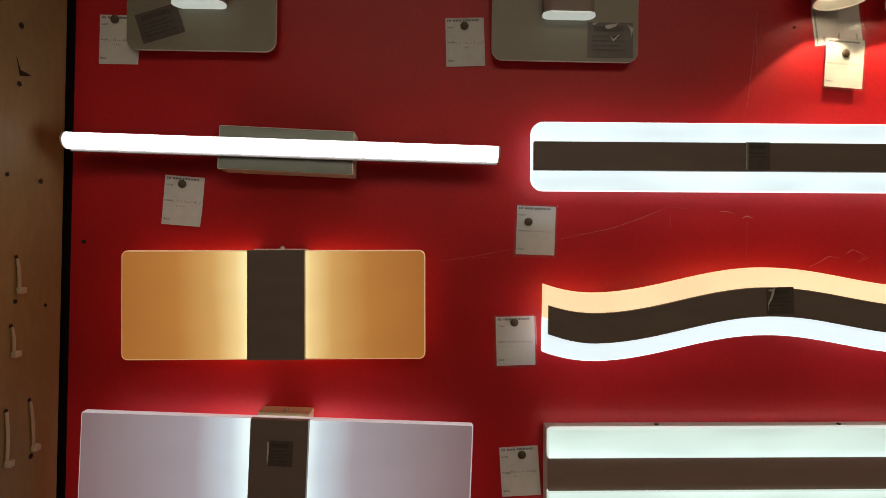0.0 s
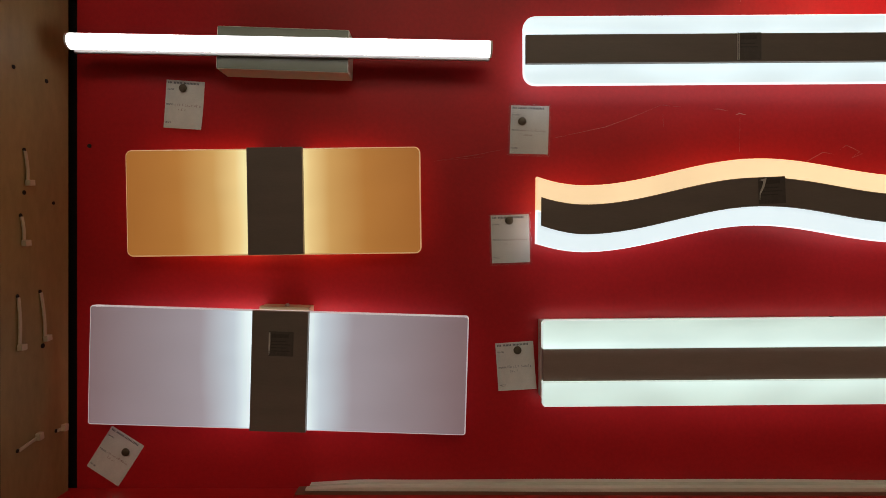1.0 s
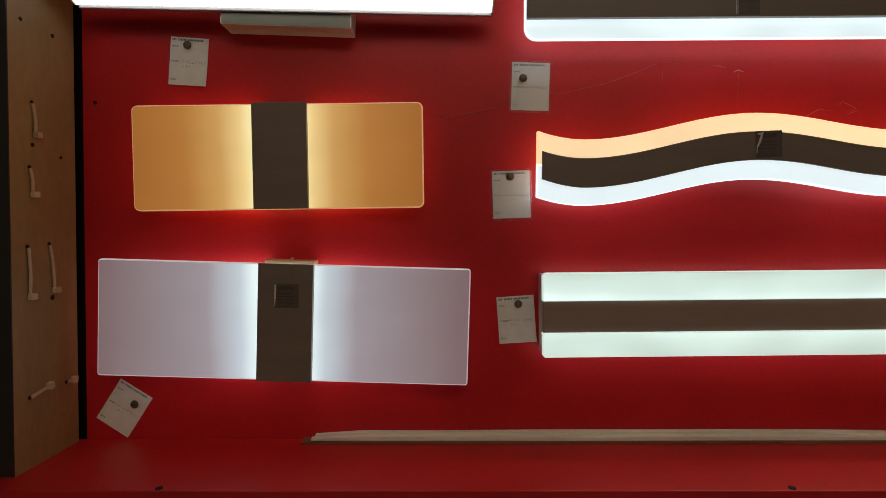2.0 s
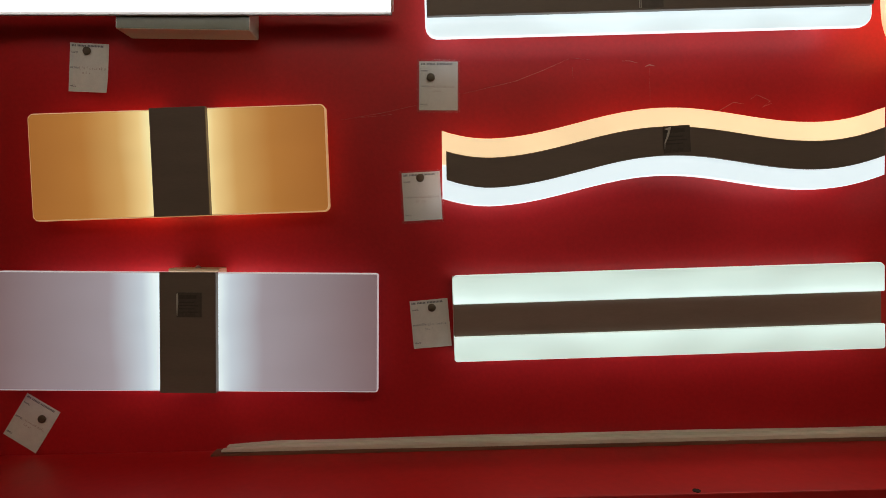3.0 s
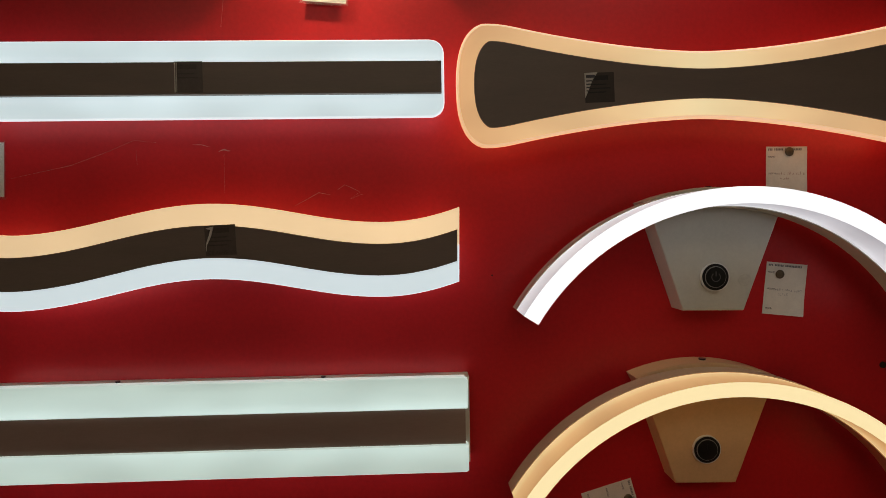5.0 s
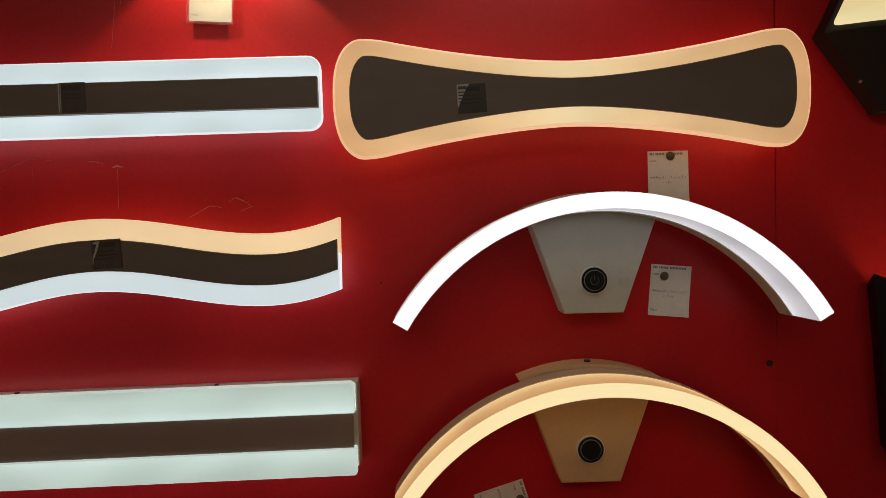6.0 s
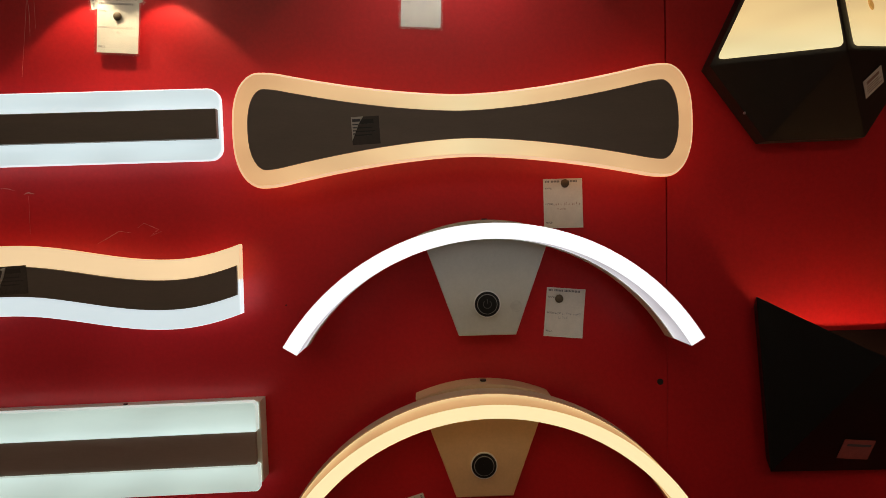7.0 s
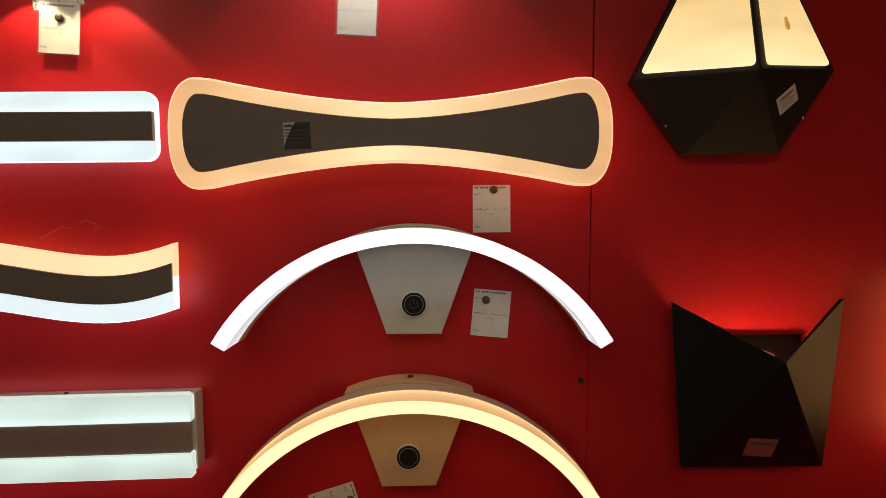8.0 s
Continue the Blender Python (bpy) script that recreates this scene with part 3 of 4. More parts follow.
def peanut_lamp():
    """Waisted acrylic plate glowing round a brown cover."""
    lamp = thing("wall_lamp", pose(0.8182, WALL, 1.4953, 0, -0.75, 0), "warm waisted acrylic wall lamp with brown metal cover", "wall lamp", "lamps on the red board")
    part("acrylic", slab(peanut_outline(0.196, 0.036, 0.0585, 0.0312, 0.78, 0.80), -0.041, -0.034, 0.0025, mirrored=True), [PEANUT, PEANUT_EDGE, WARM_BACK], lamp, "warm glowing acrylic rim")
    part("cover", slab(peanut_outline(0.195, 0.0205, 0.0408, 0.0136, 0.86, 0.86), -0.0432, -0.0412, 0.0, mirrored=True), BROWN, lamp, "brown metal cover")
    part("back_box", box(-0.17, 0.17, -0.0308, -0.0002, -0.02, 0.02, 0.001), WHITE_METAL, lamp)
    sticker(lamp, -0.0990, -0.0035, 0.0275, 0.0275, -0.0434, FILM_BLACK, -2, "corner", 3, False)


def arc_points(r, half_angle, n=40):
    return [(r * math.sin(radians(a)), r * math.cos(radians(a))) for a in (-half_angle + 2 * half_angle * k / n for k in range(n + 1))]


def arc_lamp(x, z, front, side, label, plate, mark):
    """Arched lamp: a curved light bar on a tapering housing with a push button. z: the top of the arch."""
    R, A = 0.231, 59.0
    lamp = thing("wall_lamp", pose(x, WALL, z), label, "wall lamp", "arched lamps on the red board")

    def sector(r0, r1, y0, y1, bm, slots=(0, 1, 1)):
        o, i = arc_points(r1, A), arc_points(r0, A)
        rows = [[bm.verts.new((px, y, pz - R)) for (px, pz), y in ((oo, y0), (ii, y0), (ii, y1), (oo, y1))] for oo, ii in zip(o, i)]
        for a, b in zip(rows, rows[1:]):
            for k, slot in enumerate((slots[0], slots[1], slots[2], slots[1])):
                f = bm.faces.new((a[k], a[(k + 1) % 4], b[(k + 1) % 4], b[k]))
                f.material_index = slot
        for r in (rows[0], rows[-1]):
            bm.faces.new(r).material_index = slots[1]
        return bm

    wide, deep = (0.0148, -0.083) if mark is MARK else (0.0132, -0.080)
    part("diffuser", sector(R - wide, R, deep, -0.046, bmesh.new()), [front, side], lamp, "glowing curved diffuser")
    # the warm lamp's rail is cream: the diffuser's glow is in its colour
    part("back_rail", sector(R - wide - 0.0008, R + 0.0006, -0.0458, -0.0262, bmesh.new(), (0, 0, 0)), WHITE_METAL if mark is MARK else CREAM_METAL, lamp, "pale metal back rail")
    hx, low = (-0.0014, -0.1160) if mark is MARK else (-0.0030, -0.1145)
    top = [(0.071 * s + hx, -0.010 + 0.0145 * (1 - s * s)) for s in (1 - 2 * k / 16 for k in range(17))]
    out = [(-0.0302 + hx, low), (0.0297 + hx, low), (0.0620 + hx, -0.026)] + top + [(-0.0620 + hx, -0.026)]
    housing = part("housing", slab(out, -0.026, -0.0002, 0.0016), [plate] * 3, lamp, "tapering metal housing")
    bx, bz = hx * 1.3, (-0.083 if mark is MARK else -0.0805)
    part("ring", tube(0.0140, 0.003, Matrix.Translation((bx, -0.0268, bz)) @ FACING, 36), RING, housing, "pale metal ring")
    part("gasket", tube(0.0129, 0.003, Matrix.Translation((bx, -0.0272, bz)) @ FACING, 36), BUTTON, housing, "black gasket")
    part("collar", tube(0.0105, 0.003, Matrix.Translation((bx, -0.0274, bz)) @ FACING, 36), GREY_METAL, housing, "grey collar")
    btn = part("button", tube(0.0098, 0.004, Matrix.Translation((bx, -0.0275, bz)) @ FACING, 32), BUTTON, housing, "black push button")
    bm = bmesh.new()
    pts = [(0.0042 * math.sin(a), 0.0042 * math.cos(a)) for a in (radians(40 + 280 * k / 20) for k in range(21))]
    rows = [[bm.verts.new((bx + px * s, -0.0297, bz + pz * s)) for s in (0.9, 1.1)] for px, pz in pts]
    for a, b in zip(rows, rows[1:]):
        bm.faces.new((a[0], a[1], b[1], b[0]))
    box(bx - 0.0004, bx + 0.0004, -0.0299, -0.0295, bz + 0.0008, bz + 0.0055, 0, bm)
    part("power_mark", bm, mark, housing)
    part("screw", tube(0.0034, 0.0024, Matrix.Translation((-0.002, -0.013, 0.0048)), 12), BUTTON, housing, "dark fixing screw")
    if mark is MARK:
        part("smudge", tube(0.0062, 0.0004, Matrix.Translation((0.030 + hx, -0.0261, -0.086)) @ FACING, 20), SMUDGE, housing, "faint round stain")
    return lamp


def facet_lamp():
    """Black faceted lamp with two glowing upper faces."""
    ox, oz = 1.19, 1.56
    lamp = thing("wall_lamp", pose(ox, WALL, oz), "black faceted wall lamp with two glowing amber panels", "wall lamp", "black lamps")
    L, BL, BR, R_ = (-0.111, -0.018, -0.002), (-0.051, -0.018, -0.082), (0.056, -0.018, -0.079), (0.115, -0.018, 0.011)
    T, V = (0.0, -0.018, 0.222), (0.002, -0.063, -0.002)
    bm = bmesh.new()
    base = [bm.verts.new((p[0], -0.0002, p[2])) for p in (L, BL, BR, R_, T)]
    rim = [bm.verts.new(p) for p in (L, BL, BR, R_, T)]
    v = bm.verts.new(V)
    bm.faces.new(base[::-1])
    for k in range(5):
        a, b = k, (k + 1) % 5
        bm.faces.new((base[a], base[b], rim[b], rim[a]))
        bm.faces.new((rim[a], rim[b], v))
    bmesh.ops.bevel(bm, geom=[e for e in bm.edges if v in e.verts], offset=0.0008, segments=1, affect="EDGES")
    part("body", bm, BRONZE, lamp)

    def panel(corners, r):
        c = [Vector(p) for p in corners]
        n = (c[1] - c[0]).cross(c[2] - c[0]).normalized()
        if n.y > 0:
            n = -n
        pts = []
        for k in range(len(c)):
            p, a, b = c[k], c[k - 1], c[(k + 1) % len(c)]
            da, db = (a - p).normalized(), (b - p).normalized()
            for s in range(5):
                f = s / 4
                pts.append(p + da * r * (1 - f) ** 2 + db * r * f ** 2)
        bm = bmesh.new()
        f1 = [bm.verts.new(p + n * 0.0022) for p in pts]
        b1 = [bm.verts.new(p - n * 0.001) for p in pts]
        bm.faces.new(f1); bm.faces.new(b1[::-1])
        for k in range(len(pts)):
            bm.faces.new((f1[k], b1[k], b1[(k + 1) % len(pts)], f1[(k + 1) % len(pts)]))
        part("panel", bm, FACET, lamp, "glowing amber panel")

    def on(a, b, c, u, w):
        return tuple(Vector(a) + (Vector(b) - Vector(a)) * u + (Vector(c) - Vector(a)) * w)

    panel([on(L, V, T, 0.035, 0.026), on(L, V, T, 0.955, 0.020), on(L, V, T, 0.12, 0.85), on(L, V, T, 0.03, 0.85)], 0.006)
    panel([on(R_, V, T, 0.06, 0.022), on(R_, V, T, 0.89, 0.022), on(R_, V, T, 0.10, 0.85), on(R_, V, T, 0.05, 0.85)], 0.006)
    a, b, c = Vector(R_), Vector(V), Vector(T)
    n = (b - a).cross(c - a).normalized()
    n = -n if n.y > 0 else n
    xd = (b - a).normalized()
    zd = (c - a - xd * (c - a).dot(xd)).normalized()
    p = a + (b - a) * 0.40 + (c - a) * 0.225 + n * 0.0023
    bm = bmesh.new()
    pts = [(0.0035 * math.sin(q) * (1.0 if math.cos(q) < 0 else 0.75), 0.0075 * math.cos(q)) for q in (2 * math.pi * k / 14 for k in range(14))]
    f1 = [bm.verts.new(p + xd * u + zd * w + n * 0.0012) for u, w in pts]
    b1 = [bm.verts.new(p + xd * u + zd * w) for u, w in pts]
    bm.faces.new(f1)
    for k in range(14):
        bm.faces.new((f1[k], b1[k], b1[(k + 1) % 14], f1[(k + 1) % 14]))
    part("mark", bm, AMBER_MARK, lamp, "amber teardrop blemish")
    st = part("type_label", box(-0.0155, 0.0140, -0.0004, 0, -0.0105, 0.0095), PAPER_PALE, lamp, "torn pale type label")
    bm = box(-0.011, 0.009, -0.0006, -0.0004, 0.0030, 0.0062)
    for k in range(4):
        box(-0.012, 0.011 - 0.004 * (k % 2), -0.0006, -0.0004, -0.0072 + 0.0024 * k, -0.0064 + 0.0024 * k, 0, bm)
    part("print", bm, INK_RED, st)
    a, b, c = Vector(BR), Vector(R_), Vector(V)
    n = (b - a).cross(c - a).normalized()
    if n.y > 0:
        n = -n
    p = a + (b - a) * 0.26 + (c - a) * 0.40 + n * 0.0006
    xd = Vector((0.82, 0, 0.57))
    xd = (xd - n * xd.dot(n)).normalized()
    zd = xd.cross(-n).normalized()
    if zd.z < 0:
        zd = -zd
    st.matrix_local = Matrix.Translation(p) @ Matrix((xd, -n, zd)).transposed().to_4x4()
    for a, b, u in ((L, BL, 0.62), (BR, R_, 0.42)):
        q = Vector(a).lerp(Vector(b), u)
        bm = bmesh.new()
        bmesh.ops.create_uvsphere(bm, u_segments=8, v_segments=6, radius=0.0016, matrix=Matrix.Translation((q.x, -0.0175, q.z)))
        part("screw", bm, SILVER, lamp, "small bright screw", smooth=True)


def uplight():
    """Black folded uplight, open above, its lip falling to a point in front."""
    ox, oz = 1.22, 1.22
    lamp = thing("wall_lamp", pose(ox, WALL, oz), "black folded metal uplight open at its top", "wall lamp", "black lamps")
    TL, TR = Vector((-0.0955, -0.0235, 0.0935)), Vector((0.102, -0.0235, 0.0965))
    BL, BR = Vector((-0.0805, -0.0235, -0.094)), Vector((0.084, -0.0235, -0.096))
    I = Vector((0.002, -0.074, 0.038))
    bm = bmesh.new()
    rim = (TL, BL, BR, TR)
    outer = {id(p): bm.verts.new(p) for p in (*rim, I)}
    inner = {id(p): bm.verts.new((p.x * (1 if p is I else 0.975), p.y + 0.003, p.z + (0.003 if p.z < 0 else 0))) for p in (*rim, I)}
    foot = {id(p): bm.verts.new((p.x * 0.87, 0.001, (0.056 if p.x > 0 else 0.080) if p.z > 0 else p.z * 0.95)) for p in rim}
    foot_in = {id(p): bm.verts.new((p.x * 0.85, 0.001, (0.056 if p.x > 0 else 0.080) if p.z > 0 else p.z * 0.95 + 0.003)) for p in rim}
    for t in ((TL, BL, I), (BL, BR, I), (BR, TR, I)):
        bm.faces.new([outer[id(p)] for p in t])
        bm.faces.new([inner[id(p)] for p in reversed(t)])
    for a, b in zip(rim, rim[1:]):
        bm.faces.new((outer[id(a)], outer[id(b)], foot[id(b)], foot[id(a)]))
        bm.faces.new((inner[id(b)], inner[id(a)], foot_in[id(a)], foot_in[id(b)]))
        bm.faces.new((foot[id(a)], foot[id(b)], foot_in[id(b)], foot_in[id(a)]))
    for a, b in ((TL, I), (I, TR)):
        bm.faces.new((outer[id(a)], outer[id(b)], inner[id(b)], inner[id(a)]))
    for a in (TL, TR):
        bm.faces.new((outer[id(a)], foot[id(a)], foot_in[id(a)], inner[id(a)]))
    part("shade", bm, BLACK, lamp, "folded black metal shade")
    part("back_plate", box(-0.064, 0.070, -0.0018, -0.0002, -0.080, 0.0515, 0.0004), MATTE, lamp)
    part("light_strip", box(-0.042, 0.042, -0.038, -0.018, -0.022, -0.018), LED_WARM, lamp, "glowing LED strip")
    part("inner_cover", box(-0.014, 0.012, -0.042, -0.022, 0.035, 0.039, 0.0008), WHITE_METAL, lamp)
    c = BL.lerp(BR, 0.515).lerp(I, 0.205)
    n = (BR - BL).cross(I - BL).normalized()
    n = -n if n.y > 0 else n
    st = part("type_label", box(-0.017, 0.017, -0.0004, 0, -0.0125, 0.0125), PAPER_PINK, lamp, "reddish type label")
    part("print", box(-0.012, 0.014, -0.0006, -0.0004, 0.004, 0.007), INK, st)
    xd = Vector((1, 0, -0.10))
    xd = (xd - n * xd.dot(n)).normalized()
    zd = xd.cross(-n)
    zd = -zd if zd.z < 0 else zd
    st.matrix_local = Matrix.Translation(c + n * 0.0006) @ Matrix((xd, -n, zd)).transposed().to_4x4()


def plate_lamp(x, z, tilt):
    """Square metal plate with round corners, carrying a flat half-cylinder that shines down. z: lower edge of the plate."""
    lamp = thing("wall_lamp", pose(x, WALL, z, 0, tilt, 0), "grey metal plate wall lamp with small down-facing head", "wall lamp", "plate lamps")
    part("plate", slab(rounded(-0.0805, 0.0780, 0, 0.16, 0.012), -0.013, -0.0102, 0.0004), [PLATE, WHITE_METAL, WHITE_METAL], lamp)
    part("back_box", box(-0.05, 0.05, -0.0100, -0.0002, 0.03, 0.13, 0.001), WHITE_METAL, lamp)
    out = rounded(-0.027, 0.027, -0.031, -0.0132, 0.0085, 10)
    bm = bmesh.new()
    lo, hi = [bm.verts.new((px, py, 0.046)) for px, py in out], [bm.verts.new((px, py, 0.13)) for px, py in out]
    bm.faces.new(lo); bm.faces.new(hi[::-1])
    for k in range(len(out)):
        bm.faces.new((lo[k], lo[(k + 1) % len(out)], hi[(k + 1) % len(out)], hi[k]))
    head = part("head", bm, TAUPE, lamp, "rounded metal head")
    out = rounded(-0.0280, 0.0280, -0.032, -0.0134, 0.009, 10)
    bm = bmesh.new()
    lo, hi = [bm.verts.new((px, py, 0.0442)) for px, py in out], [bm.verts.new((px, py, 0.046)) for px, py in out]
    bm.faces.new(lo); bm.faces.new(hi[::-1])
    for k in range(len(out)):
        bm.faces.new((lo[k], lo[(k + 1) % len(out)], hi[(k + 1) % len(out)], hi[k]))
    part("lens", bm, LED_COOL, head, "pale glowing lens rim")
    return lamp


def spot_lamp(ox, oz, power, cone, tint=(1.0, 0.79, 0.48)):
    """Twin down-facing cylinder spots close to the board."""
    lamp = thing("wall_lamp", pose(ox, WALL, oz), "twin white cylinder spotlights shining down the board", "wall lamp", "lamps on the red board")
    part("bar", box(-0.06, 0.06, -0.0100, -0.0002, 0.030, 0.066, 0.001), WHITE_METAL, lamp)
    for x in (-0.040, 0.040):
        bm = bmesh.new()
        n, prof = 36, ((0.0250, 0.080), (0.0255, 0.078), (0.0255, 0.0008), (0.0248, 0.0), (0.0240, 0.0), (0.0235, 0.0015), (0.018, 0.0078), (0.0175, 0.0092))
        rings = [[bm.verts.new((x + r * math.cos(2 * math.pi * k / n), -0.0360 + r * math.sin(2 * math.pi * k / n), z)) for k in range(n)] for r, z in prof]
        for a, b in zip(rings, rings[1:]):
            for k in range(n):
                bm.faces.new((a[k], a[(k + 1) % n], b[(k + 1) % n], b[k]))
        bm.faces.new(rings[0][::-1])
        cyl = part("cylinder", bm, WHITE_METAL, lamp, "white metal cylinder")
        part("lens", tube(0.0173, 0.0015, Matrix.Translation((x, -0.0360, 0.0096)), 28), LED_SPOT, cyl, "glowing lens")
        li = bpy.data.lights.new("spot_light", "SPOT")
        li.energy, li.color, li.spot_size, li.spot_blend, li.shadow_soft_size = power, tint, radians(cone), 0.18, 0.004
        new("spot_light", li).matrix_world = pose(ox + x, WALL - 0.0360, oz + 0.0068)


def shade_lamp():
    """Upright glowing cylinder on a dark plate, at the end of the board."""
    lamp = thing("wall_lamp", pose(1.475, WALL, 1.235), "warm glowing cylinder wall lamp on dark plate", "wall lamp", "black lamps")
    part("plate", box(-0.03, 0.03, -0.012, -0.0002, -0.06, 0.06, 0.001), BLACK, lamp)
    part("shade", tube(0.036, 0.2, Matrix.Translation((0, -0.052, 0)), 32), SHADE_GLOW, lamp, "warm glowing shade")
    for z in (-0.102, 0.102):
        part("cap", tube(0.037, 0.004, Matrix.Translation((0, -0.052, z)), 32), BLACK, lamp)


bar_lamp()
wave_lamp()
channel_lamp()
amber = sconce(-0.1538, 1.3338, -1.2, 0.158, 0.0572, 0.553, 0.547, [AMBER, AMBER_EDGE, AMBER_BACK], BROWN, 0.0035, "amber glowing acrylic plate wall lamp with brown clamp", WHITE_METAL, over=0.0014)
lilac = sconce(-0.1465, 1.1538, 1.2, 0.202, 0.0638, 0.548, 0.541, [LILAC, LILAC_EDGE, LILAC_BACK], BROWN, 0.003, "pale lilac-white acrylic plate wall lamp with brown clamp", CREAM_METAL, over=0.0035)
sticker(lilac, 0.005, 0.030, 0.026, 0.026, 0.5405 - WALL, PAPER_DARK, 0, "streak", 4, True)
tube_lamp()
peanut_lamp()
arc_lamp(0.8405, 1.396, ARC_COOL, ARC_COOL_SIDE, "arched cool-white wall lamp with push button housing", WHITE_METAL, MARK)
arc_lamp(0.8365, 1.2245, ARC_WARM, ARC_WARM_SIDE, "arched warm-white wall lamp with push button housing", WARM_LIT_METAL, BUTTON)
facet_lamp()
uplight()
plate_one = plate_lamp(-0.2385, 1.6020, -0.5)
plate_two = plate_lamp(0.1505, 1.6005, -0.3)
sticker(plate_one, -0.045, 0.028, 0.046, 0.032, -0.0133, PAPER_DARK, -18, "", 4)
sticker(plate_two, 0.0475, 0.0235, 0.049, 0.038, -0.0133, PAPER_DARK, 0, "top", 4)
spot_lamp(0.472, 1.6630, 0.62, 92)
spot_lamp(0.80, 1.745, 0.75, 100, (1.0, 0.93, 0.86))
shade_lamp()

# Out-of-view glowing panel, added as soft ambient fill on the board.
fill_panel = thing("fill_light_panel", pose(0.35, -1.75, 2.7), "unseen ceiling panel added as fill light for the board", "ceiling light")
part("frame", box(-1.22, 1.22, -0.62, 0.62, -0.03, -0.0005, 0.002), WHITE_METAL, fill_panel)
part("diffuser", box(-1.2, 1.2, -0.6, 0.6, -0.034, -0.0302), FILL_GLOW, fill_panel)


# ---- price cards ----
NAME, MODEL, PRICE = word("NAME:", 0.0026), word("MODEL:", 0.0026), word("PRICE:", 0.0026)
CARD_W, CARD_H = 0.0425, 0.0535


STROKES = (((0, 1), (0, 0), (1, 0)), ((0, 0), (0.3, 0.6), (0.9, 0.5), (0.7, 0), (0.1, 0.1)), ((0, 0.6), (0.3, 0), (0.6, 0.6), (0.9, 0)), ((0.2, 0), (0.2, 1), (0.8, 0.8), (0.3, 0.5), (0.9, 0.2), (0.2, 0)),
           ((0.9, 0.8), (0.2, 0.9), (0.1, 0.5), (0.8, 0.4), (0.7, 0), (0, 0.1)), ((0.5, 1), (0.4, 0)))


def pen_line(bm, pts, y, width):
    """A thin ribbon of ink along a line in x and z."""
    for (xa, za), (xb, zb) in zip(pts, pts[1:]):
        ln = math.hypot(xb - xa, zb - za) or 1
        nx, nz = -(zb - za) / ln * width / 2, (xb - xa) / ln * width / 2
        bm.faces.new([bm.verts.new((px, y, pz)) for px, pz in ((xa - nx, za - nz), (xb - nx, zb - nz), (xb + nx, zb + nz), (xa + nx, za + nz))])


def price_card(x, z, turn, pin=None, sleeved=False, lift=0.0, seed=0):
    """A small printed price card pinned to the board, some in a clear sleeve. turn: degrees counter-clockwise; pin: fractions across and down."""
    rnd = random.Random(seed)
    card = thing("price_card", pose(x, WALL - 0.0003 - lift, z, 0, -turn, 0), "small printed price card in a clear sleeve pinned to the board" if sleeved else "small printed white price card pinned to the board", "price card", "price cards")
    w, h = CARD_W / 2, CARD_H / 2
    bm = bmesh.new()
    nx, curl = 8, 0.0009 + 0.0012 * rnd.random()
    f, b = [], []
    for j in range(7):
        for i in range(nx + 1):
            u, v = i / nx * 2 - 1, j / 6 * 2 - 1
            y = -0.0002 - curl * (max(0, -v) ** 2) * (0.6 + 0.4 * u) * (0 if sleeved else 1)
            f.append(bm.verts.new((u * w, y - 0.0003, v * h)))
            b.append(bm.verts.new((u * w, y, v * h)))
    row = nx + 1
    for j in range(6):
        for i in range(nx):
            q = (j * row + i, j * row + i + 1, (j + 1) * row + i + 1, (j + 1) * row + i)
            bm.faces.new([f[k] for k in q]); bm.faces.new([b[k] for k in reversed(q)])
    loop = [i for i in range(row)] + [j * row + nx for j in range(1, 7)] + [6 * row + i for i in range(nx - 1, -1, -1)] + [j * row for j in range(5, 0, -1)]
    for k in range(len(loop)):
        p, q = loop[k], loop[(k + 1) % len(loop)]
        bm.faces.new((f[p], f[q], b[q], b[p]))
    paper = part("paper", bm, PAPER, card, smooth=False)
    y = -0.00062
    bm = bmesh.new()
    xx = -w + 0.002
    for letters in (3, 6, 11):           # the shop's name as letter-sized bars
        for k in range(letters):
            box(xx, xx + 0.00115, y - 0.0001, y, h - 0.0040, h - 0.0019, 0, bm)
            xx += 0.0016
        xx += 0.0015
    part("print", bm, INK_HEAD, card)
    for me, zz in ((NAME, h - 0.0105), (MODEL, h - 0.0275), (PRICE, -h + 0.006)):
        ob = new("print", me)
        if not me.materials:
            me.materials.append(INK)
        ob.parent = card
        ob.matrix_local = pose(-w + 0.0018, y - (0.0012 if zz < 0 and not sleeved else 0.0), zz)
    bm = bmesh.new()
    for x_from, x_to, base in ((-w + 0.0110, w - 0.0040, h - 0.0286), (-w + 0.0145, -w + 0.0235, h - 0.0335)):
        xx = x_from
        while xx < x_to:                 # handwriting, as pen strokes of its size
            tall = rnd.uniform(0.0016, 0.0030)
            shape = rnd.choice(STROKES)
            lift_up = rnd.uniform(-0.0003, 0.0004)
            pen_line(bm, [(xx + (u + 0.25 * v) * 0.0015, base + lift_up + v * tall) for u, v in shape], y - 0.00012, 0.00026)
            xx += 0.0019 + rnd.choice((0, 0, 0, 0.0014)) + rnd.uniform(0, 0.0004)
    part("handwriting", bm, INK_RED if seed % 3 else INK_FAINT, card)
    if sleeved:
        part("sleeve", slab(rounded(-w - 0.0026, w + 0.0022, -h - 0.0028, h + 0.0020, 0.001, 2), -0.0011, -0.0008), [SLEEVE] * 3, card, "clear plastic sleeve").visible_shadow = False
    if pin:
        px, pz = -w + pin[0] * CARD_W, h - pin[1] * CARD_H
        bm = bmesh.new()
        bmesh.ops.create_uvsphere(bm, u_segments=16, v_segments=8, radius=0.0046, matrix=Matrix.Translation((px, -0.0016, pz)) @ Matrix.Diagonal((1, 0.38, 1, 1)))
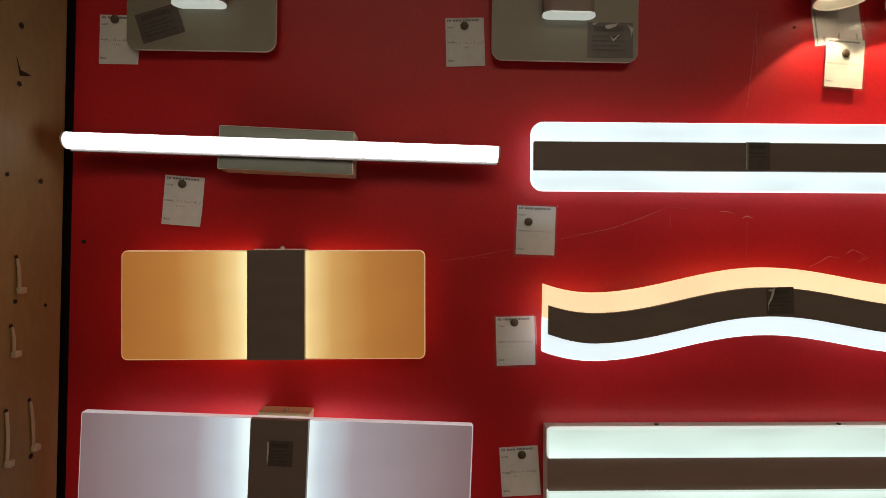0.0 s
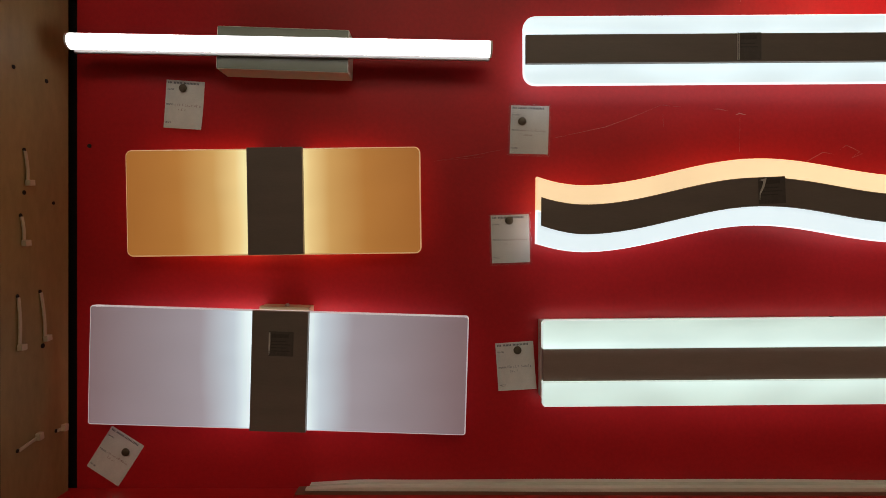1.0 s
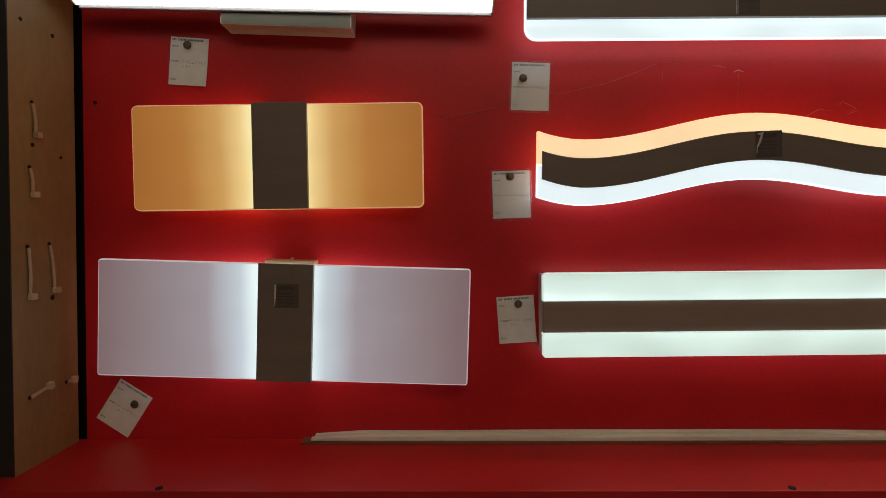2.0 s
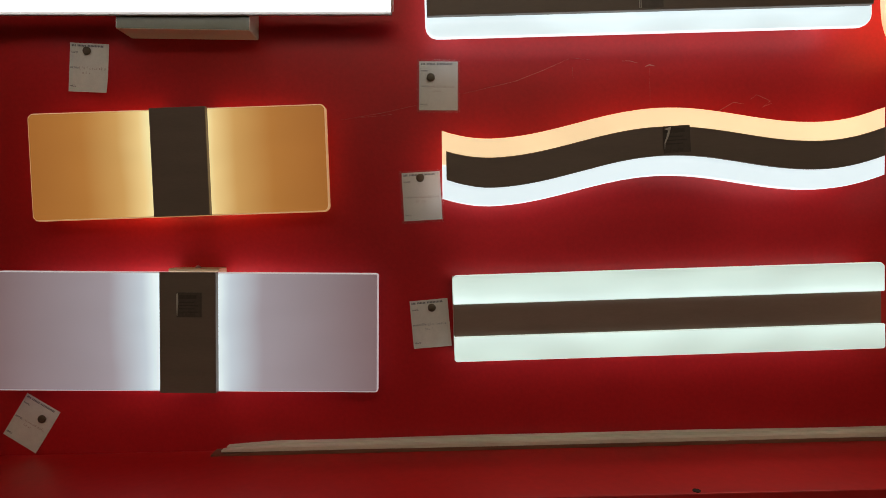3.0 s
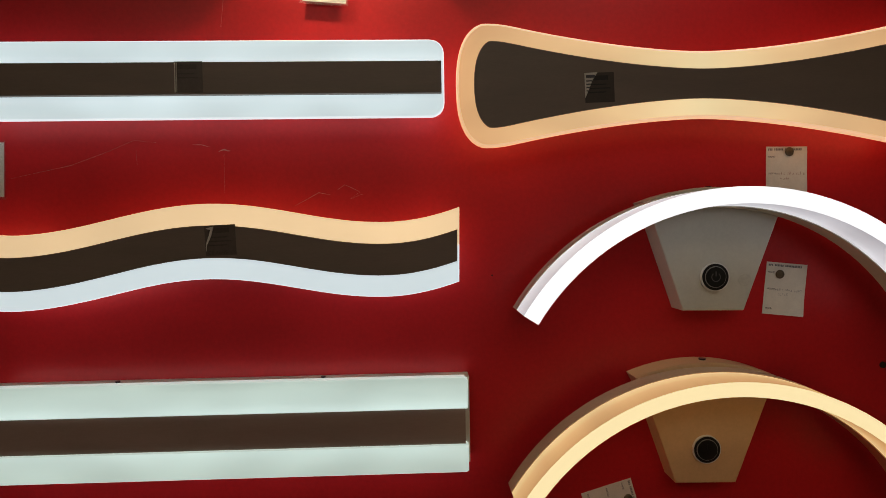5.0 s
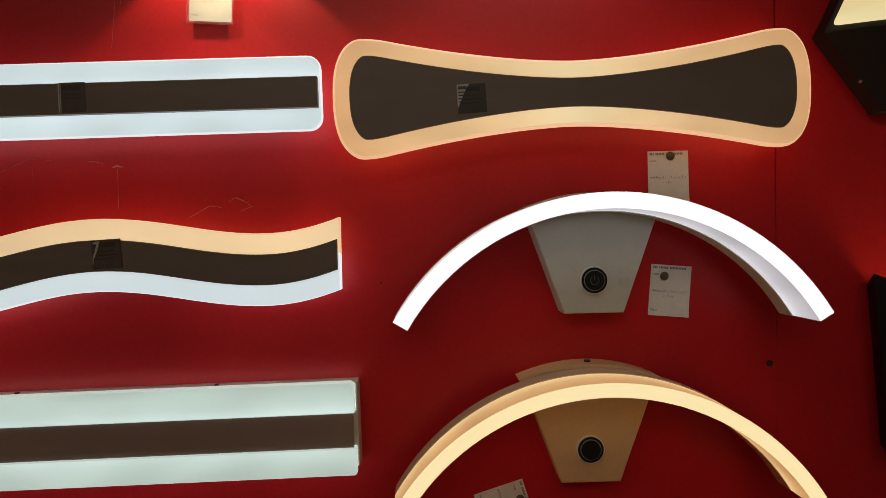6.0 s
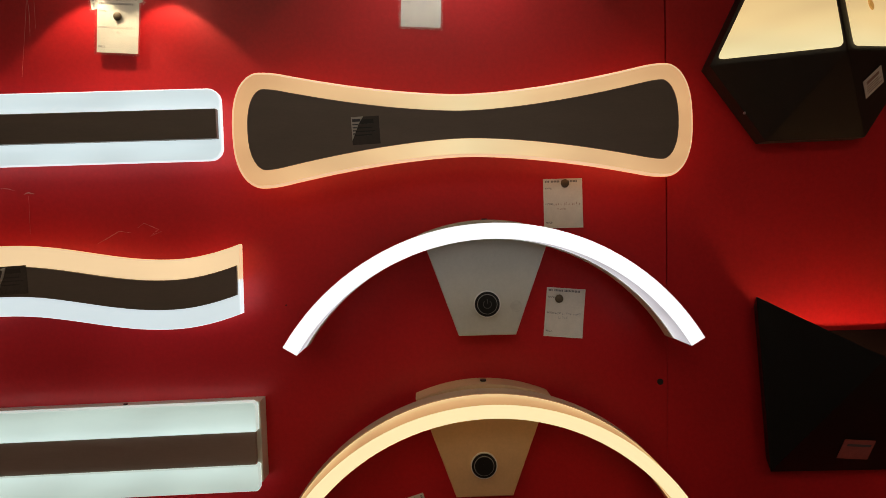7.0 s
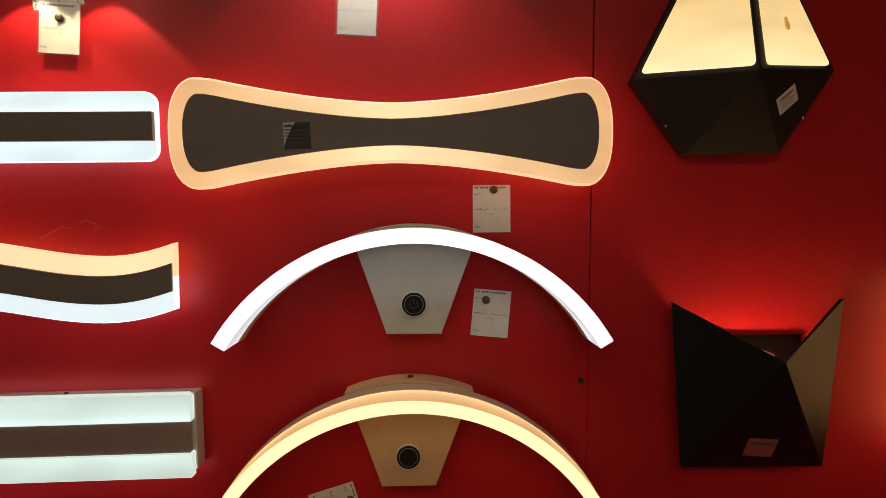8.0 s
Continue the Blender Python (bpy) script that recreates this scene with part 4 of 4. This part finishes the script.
        part("pin", bm, BRASS, card, "dull brass drawing pin", smooth=True)
    return card


price_card(-0.3335, 1.6160, 0, (0.38, 0.09), seed=1)
price_card(-0.2612, 1.4425, -3.5, (0.45, 0.16), seed=2)
price_card(0.0420, 1.6230, 2.5, (0.49, 0.17), seed=3)
price_card(0.1235, 1.4180, -1.0, (0.30, 0.33), True, seed=4)
price_card(0.1035, 1.2965, 2.5, (0.48, 0.12), True, seed=5)
price_card(0.1110, 1.1543, 4.5, (0.57, 0.17), seed=6)
price_card(-0.3373, 1.0490, -32, (0.68, 0.31), seed=7)
price_card(0.9260, 1.4172, 0.5, (0.55, 0.10), seed=8)
price_card(0.9260, 1.2982, -5.0, (0.33, 0.22), seed=9)
price_card(0.4545, 1.6535, 98, None, True, seed=10)
price_card(0.4600, 1.6085, -3.0, (0.50, 0.30), True, lift=0.0050, seed=11)
price_card(0.7765, 1.6345, -2.5, (0.5, 0.15), True, seed=12)
price_card(0.7485, 1.0764, -73, (0.45, 0.16), seed=13)


# ---- loose strip on the ledge ----
def trim_strip():
    strip = thing("trim_strip", pose(0, WALL, LEDGE + 0.0016, 0, -0.45, 0), "loose pale plastic trim strip on a thin wooden lath", "trim strip")

    def run(x0, x1, y0, y1, z0, z1, wob, name, mat, seed):
        rnd = random.Random(seed)
        bm = bmesh.new()
        rows = []
        for k in range(61):
            u = k / 60
            x = x0 + (x1 - x0) * u
            d = wob * (math.sin(9 * u + seed) + 0.5 * math.sin(23 * u + 2 * seed))
            sh = (1 - 0.55 * max(0, 1 - u * 18)) 
            rows.append([bm.verts.new(p) for p in ((x, y0 + d, z0), (x, y1, z0), (x, y1, z0 + (z1 - z0) * sh + d), (x, y0 + d, z0 + (z1 - z0) * sh + d * 0.7))])
        for a, b in zip(rows, rows[1:]):
            for k in range(4):
                bm.faces.new((a[k], a[(k + 1) % 4], b[(k + 1) % 4], b[k]))
        bm.faces.new(rows[0]); bm.faces.new(rows[-1][::-1])
        part(name, bm, mat, strip)

    run(-0.131, 0.86, -0.018, -0.0008, 0.0002, 0.0036, 0.0, "lath", TRIM_WOOD, 1)
    run(-0.120, 0.85, -0.0165, -0.009, 0.0038, 0.0078, 0.0004, "trim", TRIM, 2)
    run(-0.117, 0.85, -0.0085, -0.0012, 0.0038, 0.0106, 0.0005, "trim", TRIM, 4)


trim_strip()
